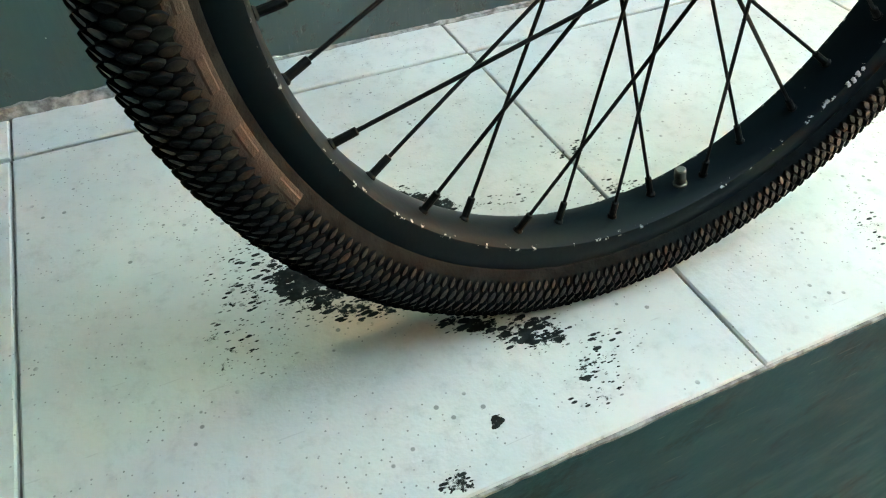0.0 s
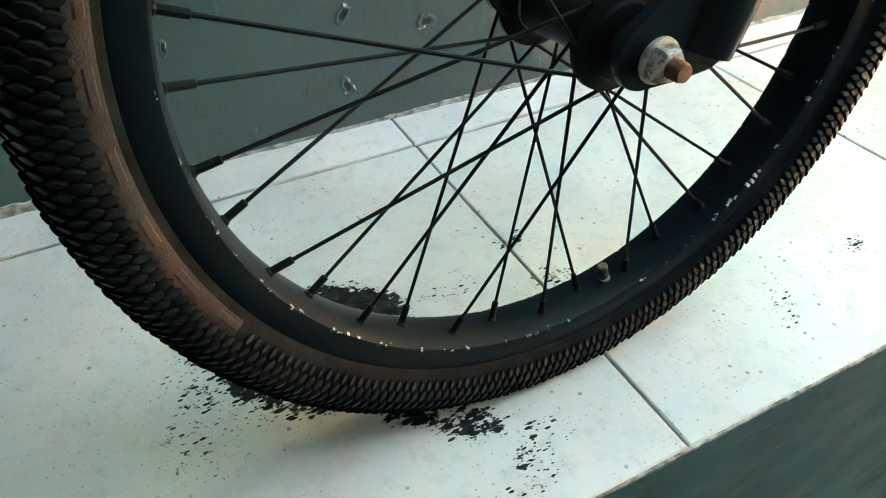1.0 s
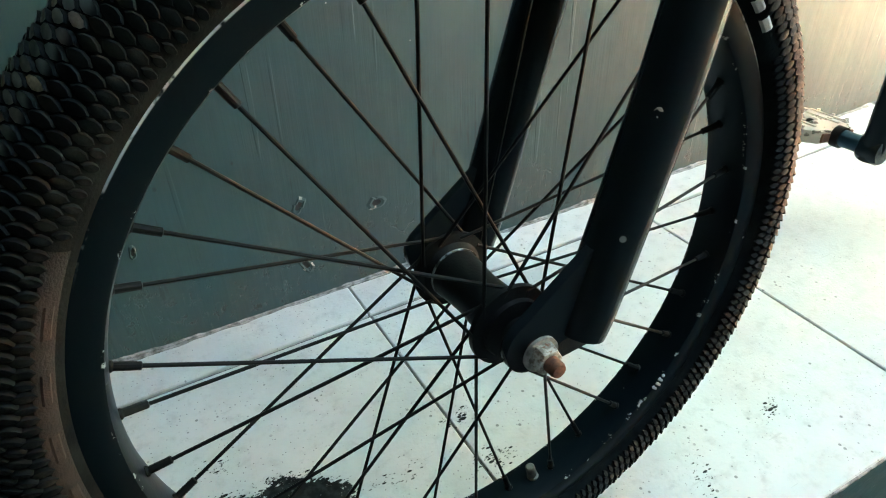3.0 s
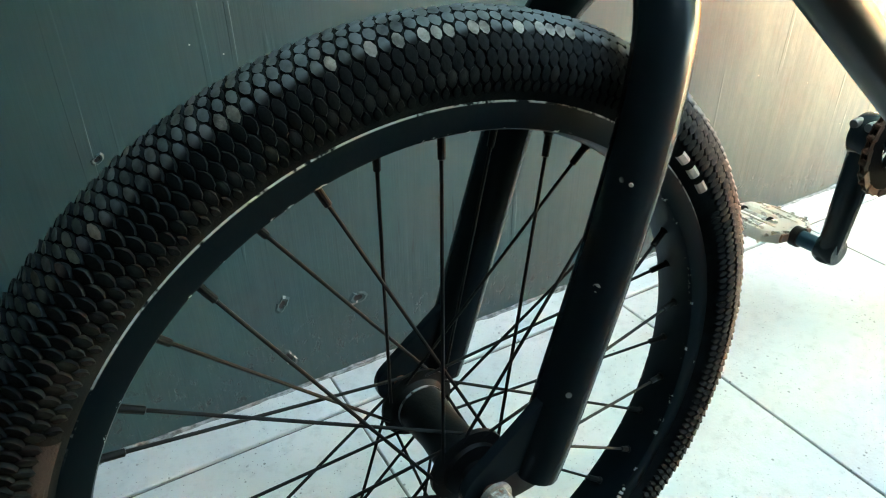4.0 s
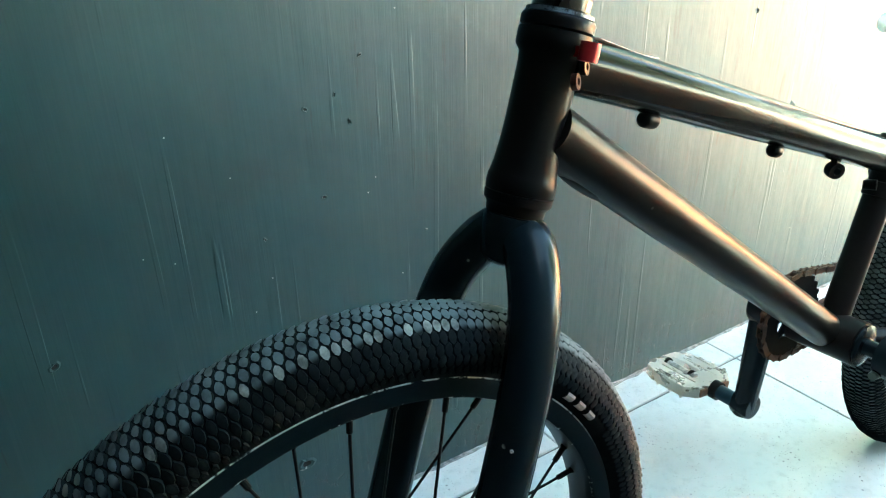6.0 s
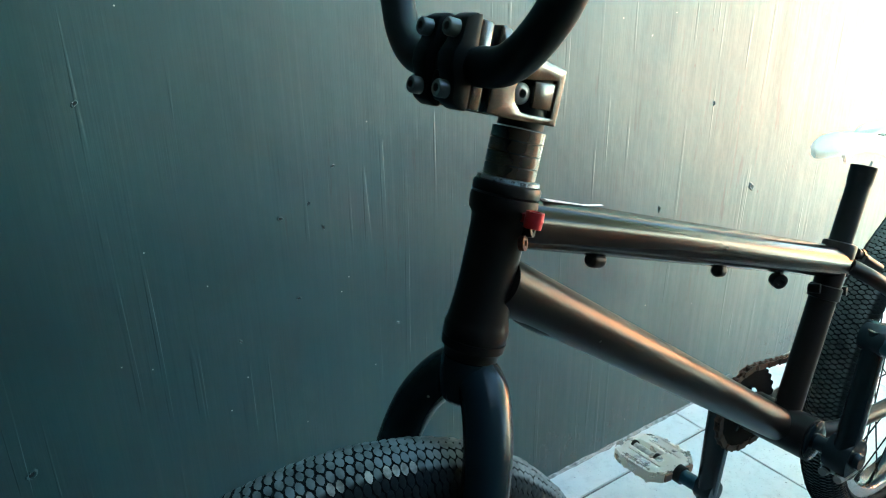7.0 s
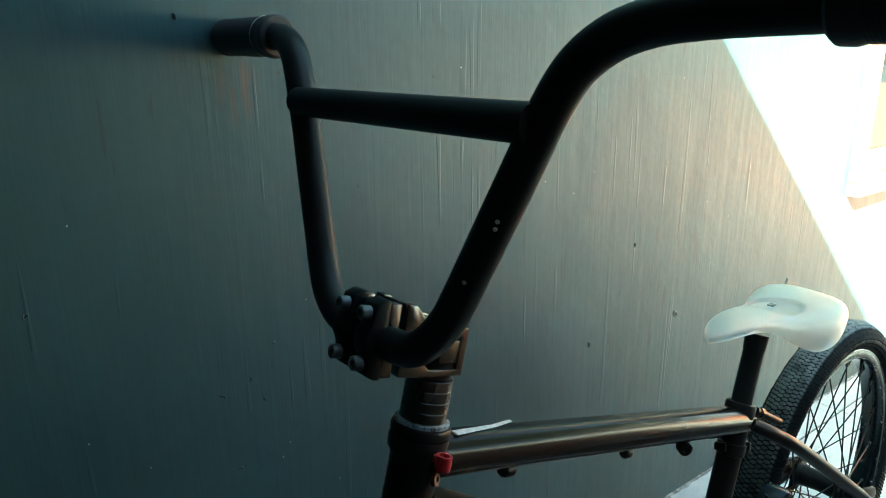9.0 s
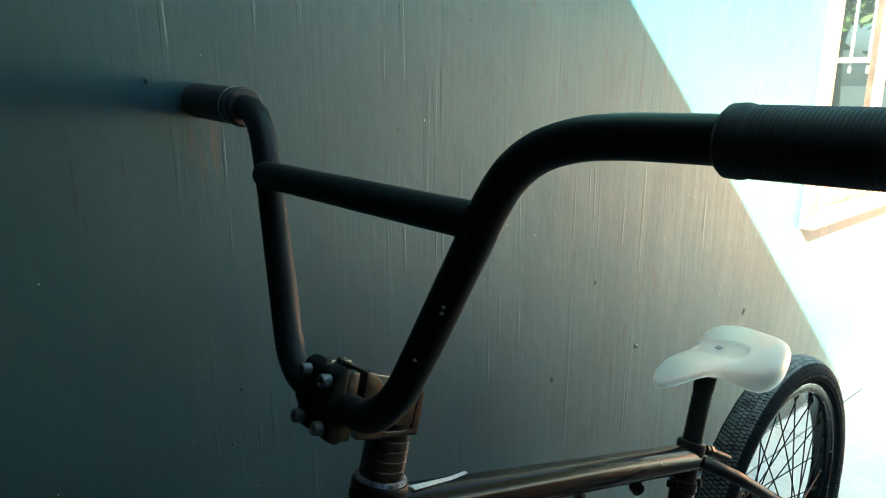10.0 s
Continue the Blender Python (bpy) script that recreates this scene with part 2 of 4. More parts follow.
def rim_paint(name, spec, rough):
    """Black rim enamel, its inner ridge worn and chipped to white metal, a broken pale line on the upper outer one."""
    n = Nodes(name, rough=rough)
    p = n.coords()
    x, y, z = n.axes(p)[:3]
    r = n.math("SQRT", n.math("ADD", n.math("MULTIPLY", x, x), n.math("MULTIPLY", z, z)))
    off = n.math("ABSOLUTE", n.math("SUBTRACT", r, 0.2035))
    wear_and_line = n.math("MULTIPLY", n.step(off, 0.0014, 0.0004), n.step(n.noise(p, 150, 4, 0.7), 0.60, 0.63))
    # broken pale line on the outer ridge, upper half only
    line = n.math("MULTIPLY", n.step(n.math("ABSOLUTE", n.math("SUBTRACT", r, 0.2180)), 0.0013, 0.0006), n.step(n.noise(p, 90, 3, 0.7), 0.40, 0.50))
    wear_and_line = n.math("MAXIMUM", wear_and_line, n.math("MULTIPLY", line, n.step(z, 0.09, 0.15)))
    spot = n.math("MULTIPLY", n.step(n.voronoi(p, 110), 0.12, 0.08), n.step(n.noise(p, 30, 2), 0.66, 0.69))
    dusty = n.noise(p, 16, 4, 0.6)
    col = n.mix(n.math("MULTIPLY", n.step(dusty, 0.45, 0.75), 0.3), (0.0045, 0.009, 0.0115), (0.009, 0.0135, 0.016))
    col = n.mix(n.math("MAXIMUM", wear_and_line, n.math("MULTIPLY", spot, 0.8)), col, (0.62, 0.62, 0.60))
    n.put("Base Color", col)
    n.put("Roughness", n.step(dusty, 0.3, 0.7, rough - 0.02, rough + 0.02))
    n.put("Specular IOR Level", spec)
    n.bump(n.noise(p, 300, 2), 0.0002, 0.3)
    return n.mat


def rubber(name):
    """Tyre rubber with dried mud worked into the tread, each knob a little different; its upper crown is painted paler
    for sky light.
    """
    n = Nodes(name, rough=0.72)
    p = n.coords()
    mud = n.noise(p, 9, 5, 0.65)
    grain = n.noise(p, 420, 3, 0.6)
    col = n.mix(n.step(mud, 0.42, 0.72), (0.007, 0.0105, 0.0115), (0.015, 0.0155, 0.0145))
    col = n.mix(n.math("MULTIPLY", n.step(n.island(), 0.0, 1.0), 0.22), col, (0.030, 0.030, 0.029))
    # crown dust, plus sky light painted in over the wheel's upper half
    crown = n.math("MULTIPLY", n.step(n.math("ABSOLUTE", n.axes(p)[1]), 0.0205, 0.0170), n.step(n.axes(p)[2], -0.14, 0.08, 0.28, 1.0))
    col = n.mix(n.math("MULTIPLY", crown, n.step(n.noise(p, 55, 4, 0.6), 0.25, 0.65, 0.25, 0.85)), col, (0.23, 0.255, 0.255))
    n.put("Base Color", col)
    n.put("Roughness", n.step(grain, 0.3, 0.7, 0.5, 0.75))
    n.put("Specular IOR Level", 0.14)
    n.bump(grain, 0.0004, 0.6)
    return n.mat


def corroded():
    """Zinc plate gone white and rusty in patches."""
    n = Nodes("corroded_zinc", rough=0.6, metal=0.3)
    p = n.coords()
    a, b = n.noise(p, 180, 5, 0.7), n.noise(p, 420, 4, 0.7)
    col = n.mix(n.step(a, 0.42, 0.58), (0.50, 0.50, 0.45), (0.19, 0.18, 0.15))
    col = n.mix(n.step(b, 0.52, 0.66), col, (0.16, 0.065, 0.03))
    n.put("Base Color", col)
    n.bump(n.math("ADD", a, b), 0.0006, 0.8)
    return n.mat


def worn_ring():
    """Black paint rubbed through to pale blue-grey metal in ragged lengths."""
    n = Nodes("worn_cup_metal", rough=0.3)
    p = n.coords()
    bare = n.step(n.noise(p, 95, 4, 0.65), 0.46, 0.53)
    n.put("Base Color", n.mix(bare, (0.015, 0.018, 0.02), (0.30, 0.34, 0.37)))
    n.put("Roughness", n.step(bare, 0.0, 1.0, 0.35, 0.25))
    n.bump(bare, 0.0003, 0.6)
    return n.mat


def clear_plastic(name, colour, trans, rough):
    """Cloudy clear plastic with faint scuffs."""
    n = Nodes(name, rough=rough, colour=colour)
    p = n.coords()
    n.put("Base Color", n.mix(n.step(n.noise(p, 25, 4), 0.35, 0.75), colour, tuple(c * 0.95 for c in colour)))
    n.put("Transmission Weight", trans)
    n.put("IOR", 1.25)
    n.put("Roughness", n.step(n.noise(p, 60, 4), 0.3, 0.7, rough - 0.03, rough + 0.05))
    n.bump(n.noise(p, 40, 2), 0.0001, 0.1)
    return n.mat


M_WALL = wall_paint("teal_wall_paint", (0.0155, 0.0495, 0.053), (0.0245, 0.070, 0.0745))
M_RISER = riser_paint()
M_TILE = tile_glaze()
M_GROUT = plain("grout", (0.12, 0.125, 0.12), 0.9, var=0.5, scale=60)
M_CRUST = plain("plaster_crust", (0.24, 0.25, 0.24), 0.9, var=0.6, scale=110, bump=0.002)
M_YARD = plain("yard_concrete", (0.034, 0.042, 0.045), 0.85, var=0.3, scale=9, bump=0.003)
M_BOUNCE = plain("pale_bounce_wall", (0.47, 0.45, 0.41), 0.8, var=0.2, scale=3, bump=0.002)
# dark stuff of the unseen walls that hold light back
M_UNSEEN_DARK = plain("unseen_dark_wall", (0.032, 0.036, 0.036), 0.8, var=0.2, scale=3, bump=0.002)
M_CLAY = plain("terracotta_plaster", (0.56, 0.17, 0.06), 0.8, var=0.25, scale=5, bump=0.002)
# dark stuff of the unseen ceiling that shades the ledge
M_UNSEEN_CEILING = plain("unseen_ceiling", (0.045, 0.05, 0.05), 0.8, var=0.3, scale=4, bump=0.002)
M_WOOD = plain("window_wood", (0.15, 0.072, 0.05), 0.5, var=0.35, scale=24)
M_FRAME = bike_paint("black_frame_enamel", (0.012, 0.010, 0.009), 0.30, 0.5, 0.2, 0.085)
M_TOP = bike_paint("glossy_black_enamel", (0.012, 0.010, 0.009), 0.19, 0.6, 0.2, 0.085)
M_FORK = bike_paint("black_fork_enamel", (0.011, 0.016, 0.019), 0.24, 0.5, 0.05, 0.16)
M_BAR = bike_paint("black_bar_enamel", (0.012, 0.013, 0.013), 0.38, 0.0, 0.15, 0.13)
M_STEM = bike_paint("black_anodised_stem", (0.034, 0.021, 0.013), 0.24, 0.3, 0.2, 0.8)
M_FACE = bike_paint("black_cast_faceplate", (0.008, 0.009, 0.009), 0.40, 0.4, 0.1, 0.07)
M_BOLT = bike_paint("worn_bolt", (0.11, 0.11, 0.105), 0.30, 0.9, 0.2, 0.7)
M_RIM = rim_paint("rim_enamel", 0.08, 0.36)
M_RIM_BACK = rim_paint("rear_rim_enamel", 0.5, 0.20)
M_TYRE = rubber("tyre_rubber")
M_SCUFF = plain("scuffed_rubber", (0.30, 0.275, 0.235), 0.7, var=0.6, scale=110, bump=0.0006)
# near-black rubber; on the scale sides it paints the shade of the gaps
M_CARCASS_SHADE = plain("tyre_carcass_and_gap_shade", (0.0075, 0.010, 0.0105), 0.85, var=0.5, scale=60, bump=0.0005)
M_CARCASS_SHADE.node_tree.nodes["Principled BSDF"].inputs["Specular IOR Level"].default_value = 0.05
M_TAN = plain("muddy_sidewall", (0.0155, 0.0118, 0.0102), 0.8, var=0.7, scale=120, bump=0.0008)
M_EMBOSS = plain("muddy_emboss", (0.025, 0.0165, 0.0135), 0.8, var=0.7, scale=160, bump=0.0008)
M_MARK = plain("faded_white_print", (0.55, 0.50, 0.47), 0.7, var=0.2, scale=200)
M_STEEL = plain("worn_zinc", (0.42, 0.41, 0.38), 0.5, 0.7, var=0.5, scale=160)
M_ZINC = corroded()
M_CUP = worn_ring()
M_RUST = plain("rusty_steel", (0.14, 0.055, 0.032), 0.8, 0.2, var=0.5, scale=220, bump=0.0008)
M_SPOKE = plain("black_spoke", (0.009, 0.010, 0.010), 0.45, 0.0, var=0.3, scale=60)
M_SPOKE.node_tree.nodes["Principled BSDF"].inputs["Specular IOR Level"].default_value = 0.12
M_CHAIN = plain("rusty_chain", (0.055, 0.025, 0.015), 0.6, 0.5, var=0.6, scale=140)
M_RING = plain("oily_rusty_plate", (0.0045, 0.004, 0.0035), 0.85, 0.0, var=0.6, scale=140)
M_RING.node_tree.nodes["Principled BSDF"].inputs["Specular IOR Level"].default_value = 0.06
M_GRIP = plain("black_grip_rubber", (0.023, 0.024, 0.025), 0.6, var=0.3, scale=90)
M_RED = plain("red_anodised", (0.42, 0.02, 0.03), 0.35, 0.4, var=0.15, scale=80)
M_BLUE = plain("blue_anodised", (0.010, 0.040, 0.060), 0.40, 0.4, var=0.2, scale=80)
M_SADDLE = clear_plastic("frosted_clear_plastic", (0.83, 0.835, 0.815), 0.90, 0.31)
M_PEDAL = clear_plastic("yellowed_clear_plastic", (0.82, 0.76, 0.68), 0.72, 0.28)
M_CHIP = plain("bare_plaster", (0.34, 0.35, 0.33), 0.9, var=0.5, scale=200)
M_HOLE_SHADE = plain("hole_shade", (0.02, 0.022, 0.022), 0.9, var=0.3, scale=200)
M_AMBER = plain("browned_reflector", (0.20, 0.085, 0.045), 0.35, var=0.3, scale=120)
M_DIAL = plain("brass_valve", (0.20, 0.19, 0.16), 0.4, 0.8, var=0.3, scale=200)


# ---- building helpers ----
def part(name, bm, material, parent=None, label="", smooth=True, angle=35):
    me = bpy.data.meshes.new(name)
    bmesh.ops.recalc_face_normals(bm, faces=bm.faces)
    bm.to_mesh(me)
    bm.free()
    for mat in material if isinstance(material, (list, tuple)) else [material]:
        me.materials.append(mat)
    if smooth:
        me.shade_smooth()
        me.set_sharp_from_angle(angle=radians(angle))
    ob = new(name, me)
    ob.parent = parent
    if label:
        ob["label"] = label
    return ob


def again(ob, m, parent=None, name=None):
    """One more object on the same mesh."""
    o = new(name or ob.name.split(".")[0], ob.data)
    o.parent = parent or ob.parent
    o.matrix_basis = m
    return o


def rounded(points, step=0.006, turns=None):
    """A smooth line through control points (Catmull-Rom)."""
    pts = [Vector(p) for p in points]
    pts = [2 * pts[0] - pts[1], *pts, 2 * pts[-1] - pts[-2]]
    out = []
    for a, b, c, d in zip(pts, pts[1:], pts[2:], pts[3:]):
        k = max(2, int((c - b).length / step))
        for i in range(k):
            t = i / k
            out.append(0.5 * (2 * b + (c - a) * t + (2 * a - 5 * b + 4 * c - d) * t * t + (3 * b - a - 3 * c + d) * t ** 3))
    return out + [pts[-2]]


def sweep(bm, line, radius, seg=20, flat=(1.0, 1.0), up=(0, 1, 0), caps=True):
    """A tube along a line; radius may be a function of 0..1; flat squashes the section along the two cross axes."""
    line = [Vector(p) for p in line]
    n = len(line)
    size = radius if callable(radius) else (lambda t: radius)
    across = Vector(up)
    rings = []
    for i, p in enumerate(line):
        d = (line[min(i + 1, n - 1)] - line[max(i - 1, 0)]).normalized()
        across = (across - d * across.dot(d)).normalized()
        other = d.cross(across)
        r = size(i / (n - 1))
        rings.append([bm.verts.new(p + across * (r * flat[0] * math.cos(a)) + other * (r * flat[1] * math.sin(a)))
                      for a in (2 * math.pi * k / seg for k in range(seg))])
    for a, b in zip(rings, rings[1:]):
        for k in range(seg):
            bm.faces.new((a[k], a[(k + 1) % seg], b[(k + 1) % seg], b[k]))
    if caps:
        bm.faces.new(rings[0][::-1]), bm.faces.new(rings[-1])
    return bm


def tube(a, b, r, seg=20, r2=None, **kw):
    bm = bmesh.new()
    r2 = r if r2 is None else r2
    return sweep(bm, [Vector(a).lerp(Vector(b), i / 6) for i in range(7)], lambda t: r + (r2 - r) * t, seg, **kw)


def lathe(profile, centre=(0, 0, 0), axis=(0, 1, 0), seg=32, closed=False, bm=None):
    """Turn (radius, along the axis) pairs round an axis."""
    bm = bm or bmesh.new()
    axis = Vector(axis).normalized()
    e1 = axis.orthogonal().normalized()
    if abs(axis.y) > 0.99:
        e1 = Vector((1, 0, 0))
    e2 = axis.cross(e1)
    rings = []
    for r, h in profile:
        base = Vector(centre) + axis * h
        rings.append([bm.verts.new(base + e1 * (r * math.cos(a)) + e2 * (r * math.sin(a))) for a in (2 * math.pi * k / seg for k in range(seg))])
    pairs = list(zip(rings, rings[1:])) + ([(rings[-1], rings[0])] if closed else [])
    for a, b in pairs:
        for k in range(seg):
            bm.faces.new((a[k], a[(k + 1) % seg], b[(k + 1) % seg], b[k]))
    if not closed:
        bm.faces.new(rings[0][::-1]), bm.faces.new(rings[-1])
    return bm


def box(lo, hi, bevel=0.0, bm=None):
    bm = bm or bmesh.new()
    made = bmesh.ops.create_cube(bm, size=1.0)["verts"]
    lo, hi = Vector(lo), Vector(hi)
    for v in made:
        v.co = Vector((lo[i] + (v.co[i] + 0.5) * (hi[i] - lo[i]) for i in range(3)))
    if bevel:
        edges = {e for v in made for e in v.link_edges}
        bmesh.ops.bevel(bm, geom=list(edges), offset=bevel, segments=2, affect="EDGES", profile=0.6)
    return bm


def plate(outline, y0, y1, bevel=0.0015):
    """A flat plate: an outline in (x, z), from y0 to y1, with softened edges."""
    bm = bmesh.new()
    a = [bm.verts.new((x, y0, z)) for x, z in outline]
    face = bm.faces.new(a)
    made = bmesh.ops.extrude_face_region(bm, geom=[face])["geom"]
    bmesh.ops.translate(bm, vec=(0, y1 - y0, 0), verts=[v for v in made if isinstance(v, bmesh.types.BMVert)])
    if bevel:
        rim = [e for e in bm.edges if abs(e.verts[0].co.y - e.verts[1].co.y) < 1e-6]
        bmesh.ops.bevel(bm, geom=rim, offset=bevel, segments=2, affect="EDGES", profile=0.6)
    return bm


# ---- the setting ----
FLOOR_EDGE = -0.4835
LOW = -0.62
JOINTS = [0.842 + 0.4175 * k for k in range(-6, 11)]
WIN = (2.508, 3.42, 0.563, 1.85)

wall = bmesh.new()
box((-1.75, 0.0, LOW), (WIN[0], 0.14, 3.2), bm=wall)
box((WIN[0], 0.0, LOW), (WIN[1], 0.14, WIN[2]), bm=wall)
box((WIN[0], 0.0, WIN[3]), (WIN[1], 0.14, 3.2), bm=wall)
box((WIN[1], 0.0, LOW), (5.2, 0.14, 3.2), bm=wall)
wall_north = tagged(part("wall_north", wall, M_WALL, smooth=False), "dark teal painted plaster wall with brush streaks", "wall", kind="structure")

floor = tagged(part("floor", box((-1.75, FLOOR_EDGE + 0.004, LOW), (5.2, 0.0, -0.0035)), M_GROUT, smooth=False),
               "raised ledge floor of off-white tiles with dirty joints", "floor", kind="structure")
riser = tagged(part("riser", box((-1.75, FLOOR_EDGE - 0.001, LOW), (5.2, FLOOR_EDGE + 0.004, -0.006), 0.002), M_RISER, smooth=False),
               "dark teal painted face of the tiled ledge", "step riser", kind="structure")
ground = bmesh.new()
for v in ((-60, 60), (60, 60), (60, -60), (-60, -60)):
    ground.verts.new((v[0], v[1], LOW))
ground.faces.new(ground.verts[:])
tagged(part("ground", ground, M_YARD, smooth=False), "dark worn concrete yard below the ledge", "ground", kind="structure")
# out-of-view pale wall, added to throw light onto the teal wall
tagged(part("wall_east", box((5.2, -5.0, LOW), (5.35, -1.75, 1.05)), M_BOUNCE, smooth=False), "unseen low pale wall added to bounce sunlight into the passage", "wall", kind="structure")
tagged(part("wall_east_2", box((5.2, -1.75, -0.08), (5.35, 0.14, 0.70)), M_CLAY, smooth=False), "low terracotta plaster wall at the end of the passage", "wall", kind="structure")
# out-of-view boxes, added to block light from the west and south
tagged(part("unseen_wall_west", box((-1.9, -1.7, LOW), (-1.75, 0.14, 1.70)), M_UNSEEN_DARK, smooth=False), "unseen dark wall added to keep light out from the west", "wall", kind="structure")
tagged(part("wall_south", box((-1.9, -1.60, LOW), (1.9, -1.45, 2.0)), M_UNSEEN_DARK, smooth=False), "unseen dark wall added to keep light out from the south", "wall", kind="structure")
tagged(part("wall_south_2", box((1.9, -1.60, -0.08), (3.65, -1.45, 0.62)), M_CLAY, smooth=False), "low terracotta plaster wall across the passage", "wall", kind="structure")
# out-of-view dark strips, added to blacken what the tubes reflect low down
tagged(part("unseen_plinth_south", box((1.9, -1.61, LOW), (3.65, -1.44, -0.08)), M_UNSEEN_DARK, smooth=False), "unseen dark strip added to blacken low reflections under the terracotta", "wall", kind="structure")
tagged(part("unseen_plinth_east", box((5.19, -1.75, LOW), (5.36, 0.14, -0.08)), M_UNSEEN_DARK, smooth=False), "unseen dark strip added to blacken low reflections at the passage end", "wall", kind="structure")
# out-of-view slab, added to shade the ledge; its edge casts the shadow line
tagged(part("ceiling", box((-2.7, -1.85, 1.70), (0.909, 0.0, 1.79)), M_UNSEEN_CEILING, smooth=False), "unseen dark ceiling added to shade the ledge and cast the wall's shadow line", "ceiling", kind="structure")


# ---- garden beyond the yard wall ----
def leaf_material():
    n = Nodes("green_leaf", rough=0.5)
    n.put("Base Color", n.mix(n.step(n.island(), 0, 1), (0.030, 0.055, 0.016), (0.085, 0.115, 0.035)))
    return n.mat


M_LEAF = leaf_material()
M_BARK = plain("grey_bark", (0.10, 0.085, 0.07), 0.9, var=0.4, scale=30, bump=0.006)
M_RAIL = plain("painted_railing", (0.50, 0.50, 0.46), 0.5, var=0.2, scale=30)


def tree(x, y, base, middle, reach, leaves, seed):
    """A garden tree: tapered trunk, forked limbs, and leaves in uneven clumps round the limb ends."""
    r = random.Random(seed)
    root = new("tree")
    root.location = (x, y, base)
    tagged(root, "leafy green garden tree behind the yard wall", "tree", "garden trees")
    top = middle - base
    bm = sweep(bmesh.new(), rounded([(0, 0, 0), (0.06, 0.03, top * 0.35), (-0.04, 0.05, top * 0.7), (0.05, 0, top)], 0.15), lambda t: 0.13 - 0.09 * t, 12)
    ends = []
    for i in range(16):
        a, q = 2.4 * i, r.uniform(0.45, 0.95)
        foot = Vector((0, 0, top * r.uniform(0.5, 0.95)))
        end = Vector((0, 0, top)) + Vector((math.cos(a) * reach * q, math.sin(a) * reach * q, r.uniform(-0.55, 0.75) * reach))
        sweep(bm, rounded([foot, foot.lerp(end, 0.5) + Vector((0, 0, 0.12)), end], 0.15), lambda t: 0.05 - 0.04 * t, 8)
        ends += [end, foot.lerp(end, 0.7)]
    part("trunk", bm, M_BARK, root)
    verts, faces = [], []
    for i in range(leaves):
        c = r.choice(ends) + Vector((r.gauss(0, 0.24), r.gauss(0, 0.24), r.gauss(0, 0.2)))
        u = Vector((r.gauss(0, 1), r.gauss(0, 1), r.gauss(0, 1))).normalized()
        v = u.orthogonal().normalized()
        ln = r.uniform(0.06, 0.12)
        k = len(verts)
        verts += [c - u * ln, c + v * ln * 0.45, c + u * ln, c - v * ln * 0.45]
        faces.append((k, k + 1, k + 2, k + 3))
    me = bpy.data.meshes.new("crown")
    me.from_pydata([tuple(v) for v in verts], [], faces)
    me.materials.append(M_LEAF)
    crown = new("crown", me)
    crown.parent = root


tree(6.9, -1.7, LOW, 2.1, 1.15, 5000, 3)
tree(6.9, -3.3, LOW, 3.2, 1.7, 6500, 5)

fence = new("railing")
fence.location = (5.275, 0.0, 0.92)
tagged(fence, "pale painted metal railing on the yard wall", "railing")
for z in (0.06, 0.52):
    part("rail", box((-0.012, -1.74, z), (0.012, 0.1, z + 0.03), 0.003), M_RAIL, fence)
bar_ob = part("baluster", box((-0.008, -0.008, 0.0), (0.008, 0.008, 0.60), 0.002), M_RAIL, fence)
for k in range(19):
    again(bar_ob, Matrix.Translation((0.021, -1.70 + 0.098 * k, 0.0)), fence)
bpy.data.objects.remove(bar_ob)


# ---- window in the wall ----
def window_unit():
    x0, x1, z0, z1 = WIN
    win = new("window_1")
    win.location = (x0, 0.0, z0)
    tagged(win, "sunlit varnished wooden window with clear panes", "window", kind="structure")
    w, h, f = x1 - x0, z1 - z0, 0.055
    for lo, hi in (((0, -0.018, 0.034), (f, 0.09, h)), ((w - f, -0.018, 0.034), (w, 0.09, h)), ((f, -0.018, h - f), (w - f, 0.09, h))):
        part("window_frame", box(lo, hi, 0.005), M_WOOD, win)
    part("window_sill", box((0.0, -0.034, 0.0), (w, 0.09, 0.034), 0.006), M_WOOD, win)
    for lo, hi in (((f, 0.01, f - 0.02), (f + 0.045, 0.05, h - f)), ((w / 2 - 0.02, 0.01, f - 0.02), (w / 2 + 0.02, 0.05, h - f)), ((w - f - 0.045, 0.01, f - 0.02), (w - f, 0.05, h - f)),
                   ((f + 0.045, 0.01, f - 0.02), (w / 2 - 0.02, 0.05, f + 0.04)), ((w / 2 + 0.02, 0.01, f - 0.02), (w - f - 0.045, 0.05, f + 0.04))):
        part("sash", box(lo, hi, 0.004), M_WOOD, win)
    glass = Nodes("window_glass", rough=0.02, colour=(0.012, 0.014, 0.014))
    for a, b in ((f + 0.045, w / 2 - 0.02), (w / 2 + 0.02, w - f - 0.045)):
        part("pane", box((a, 0.028, f + 0.04), (b, 0.034, h - f)), glass.mat, win)


window_unit()


# ---- the bicycle ----
LEAN_DEG = 2.166
HUB_X, HUB_Z, REAR_X, REAR_Z = 0.7949, 0.2569, 1.748, 0.2612
bike = new("bicycle")
bike.matrix_world = Matrix.Translation((HUB_X, -0.3785, 0.0)) @ Matrix.Rotation(radians(-LEAN_DEG), 4, "X")
tagged(bike, "black BMX bicycle with clear saddle leaning on the wall", "bicycle")


def B(u, h, s=0.0):
    """A point of the bicycle: u along the wall, h up the bicycle, s out from its middle plane towards the open side."""
    return Vector((u - HUB_X, -s, h))


def F(u, h, s=0.0):
    """The same for the frame and what hangs on it, which stands at a slight angle to the wall, its back end nearer."""
    return B(u, h, s - 0.039 * (u - 0.95))


AX = Vector((0.290, 0, 1.0)).normalized()          # the steering axis, upwards
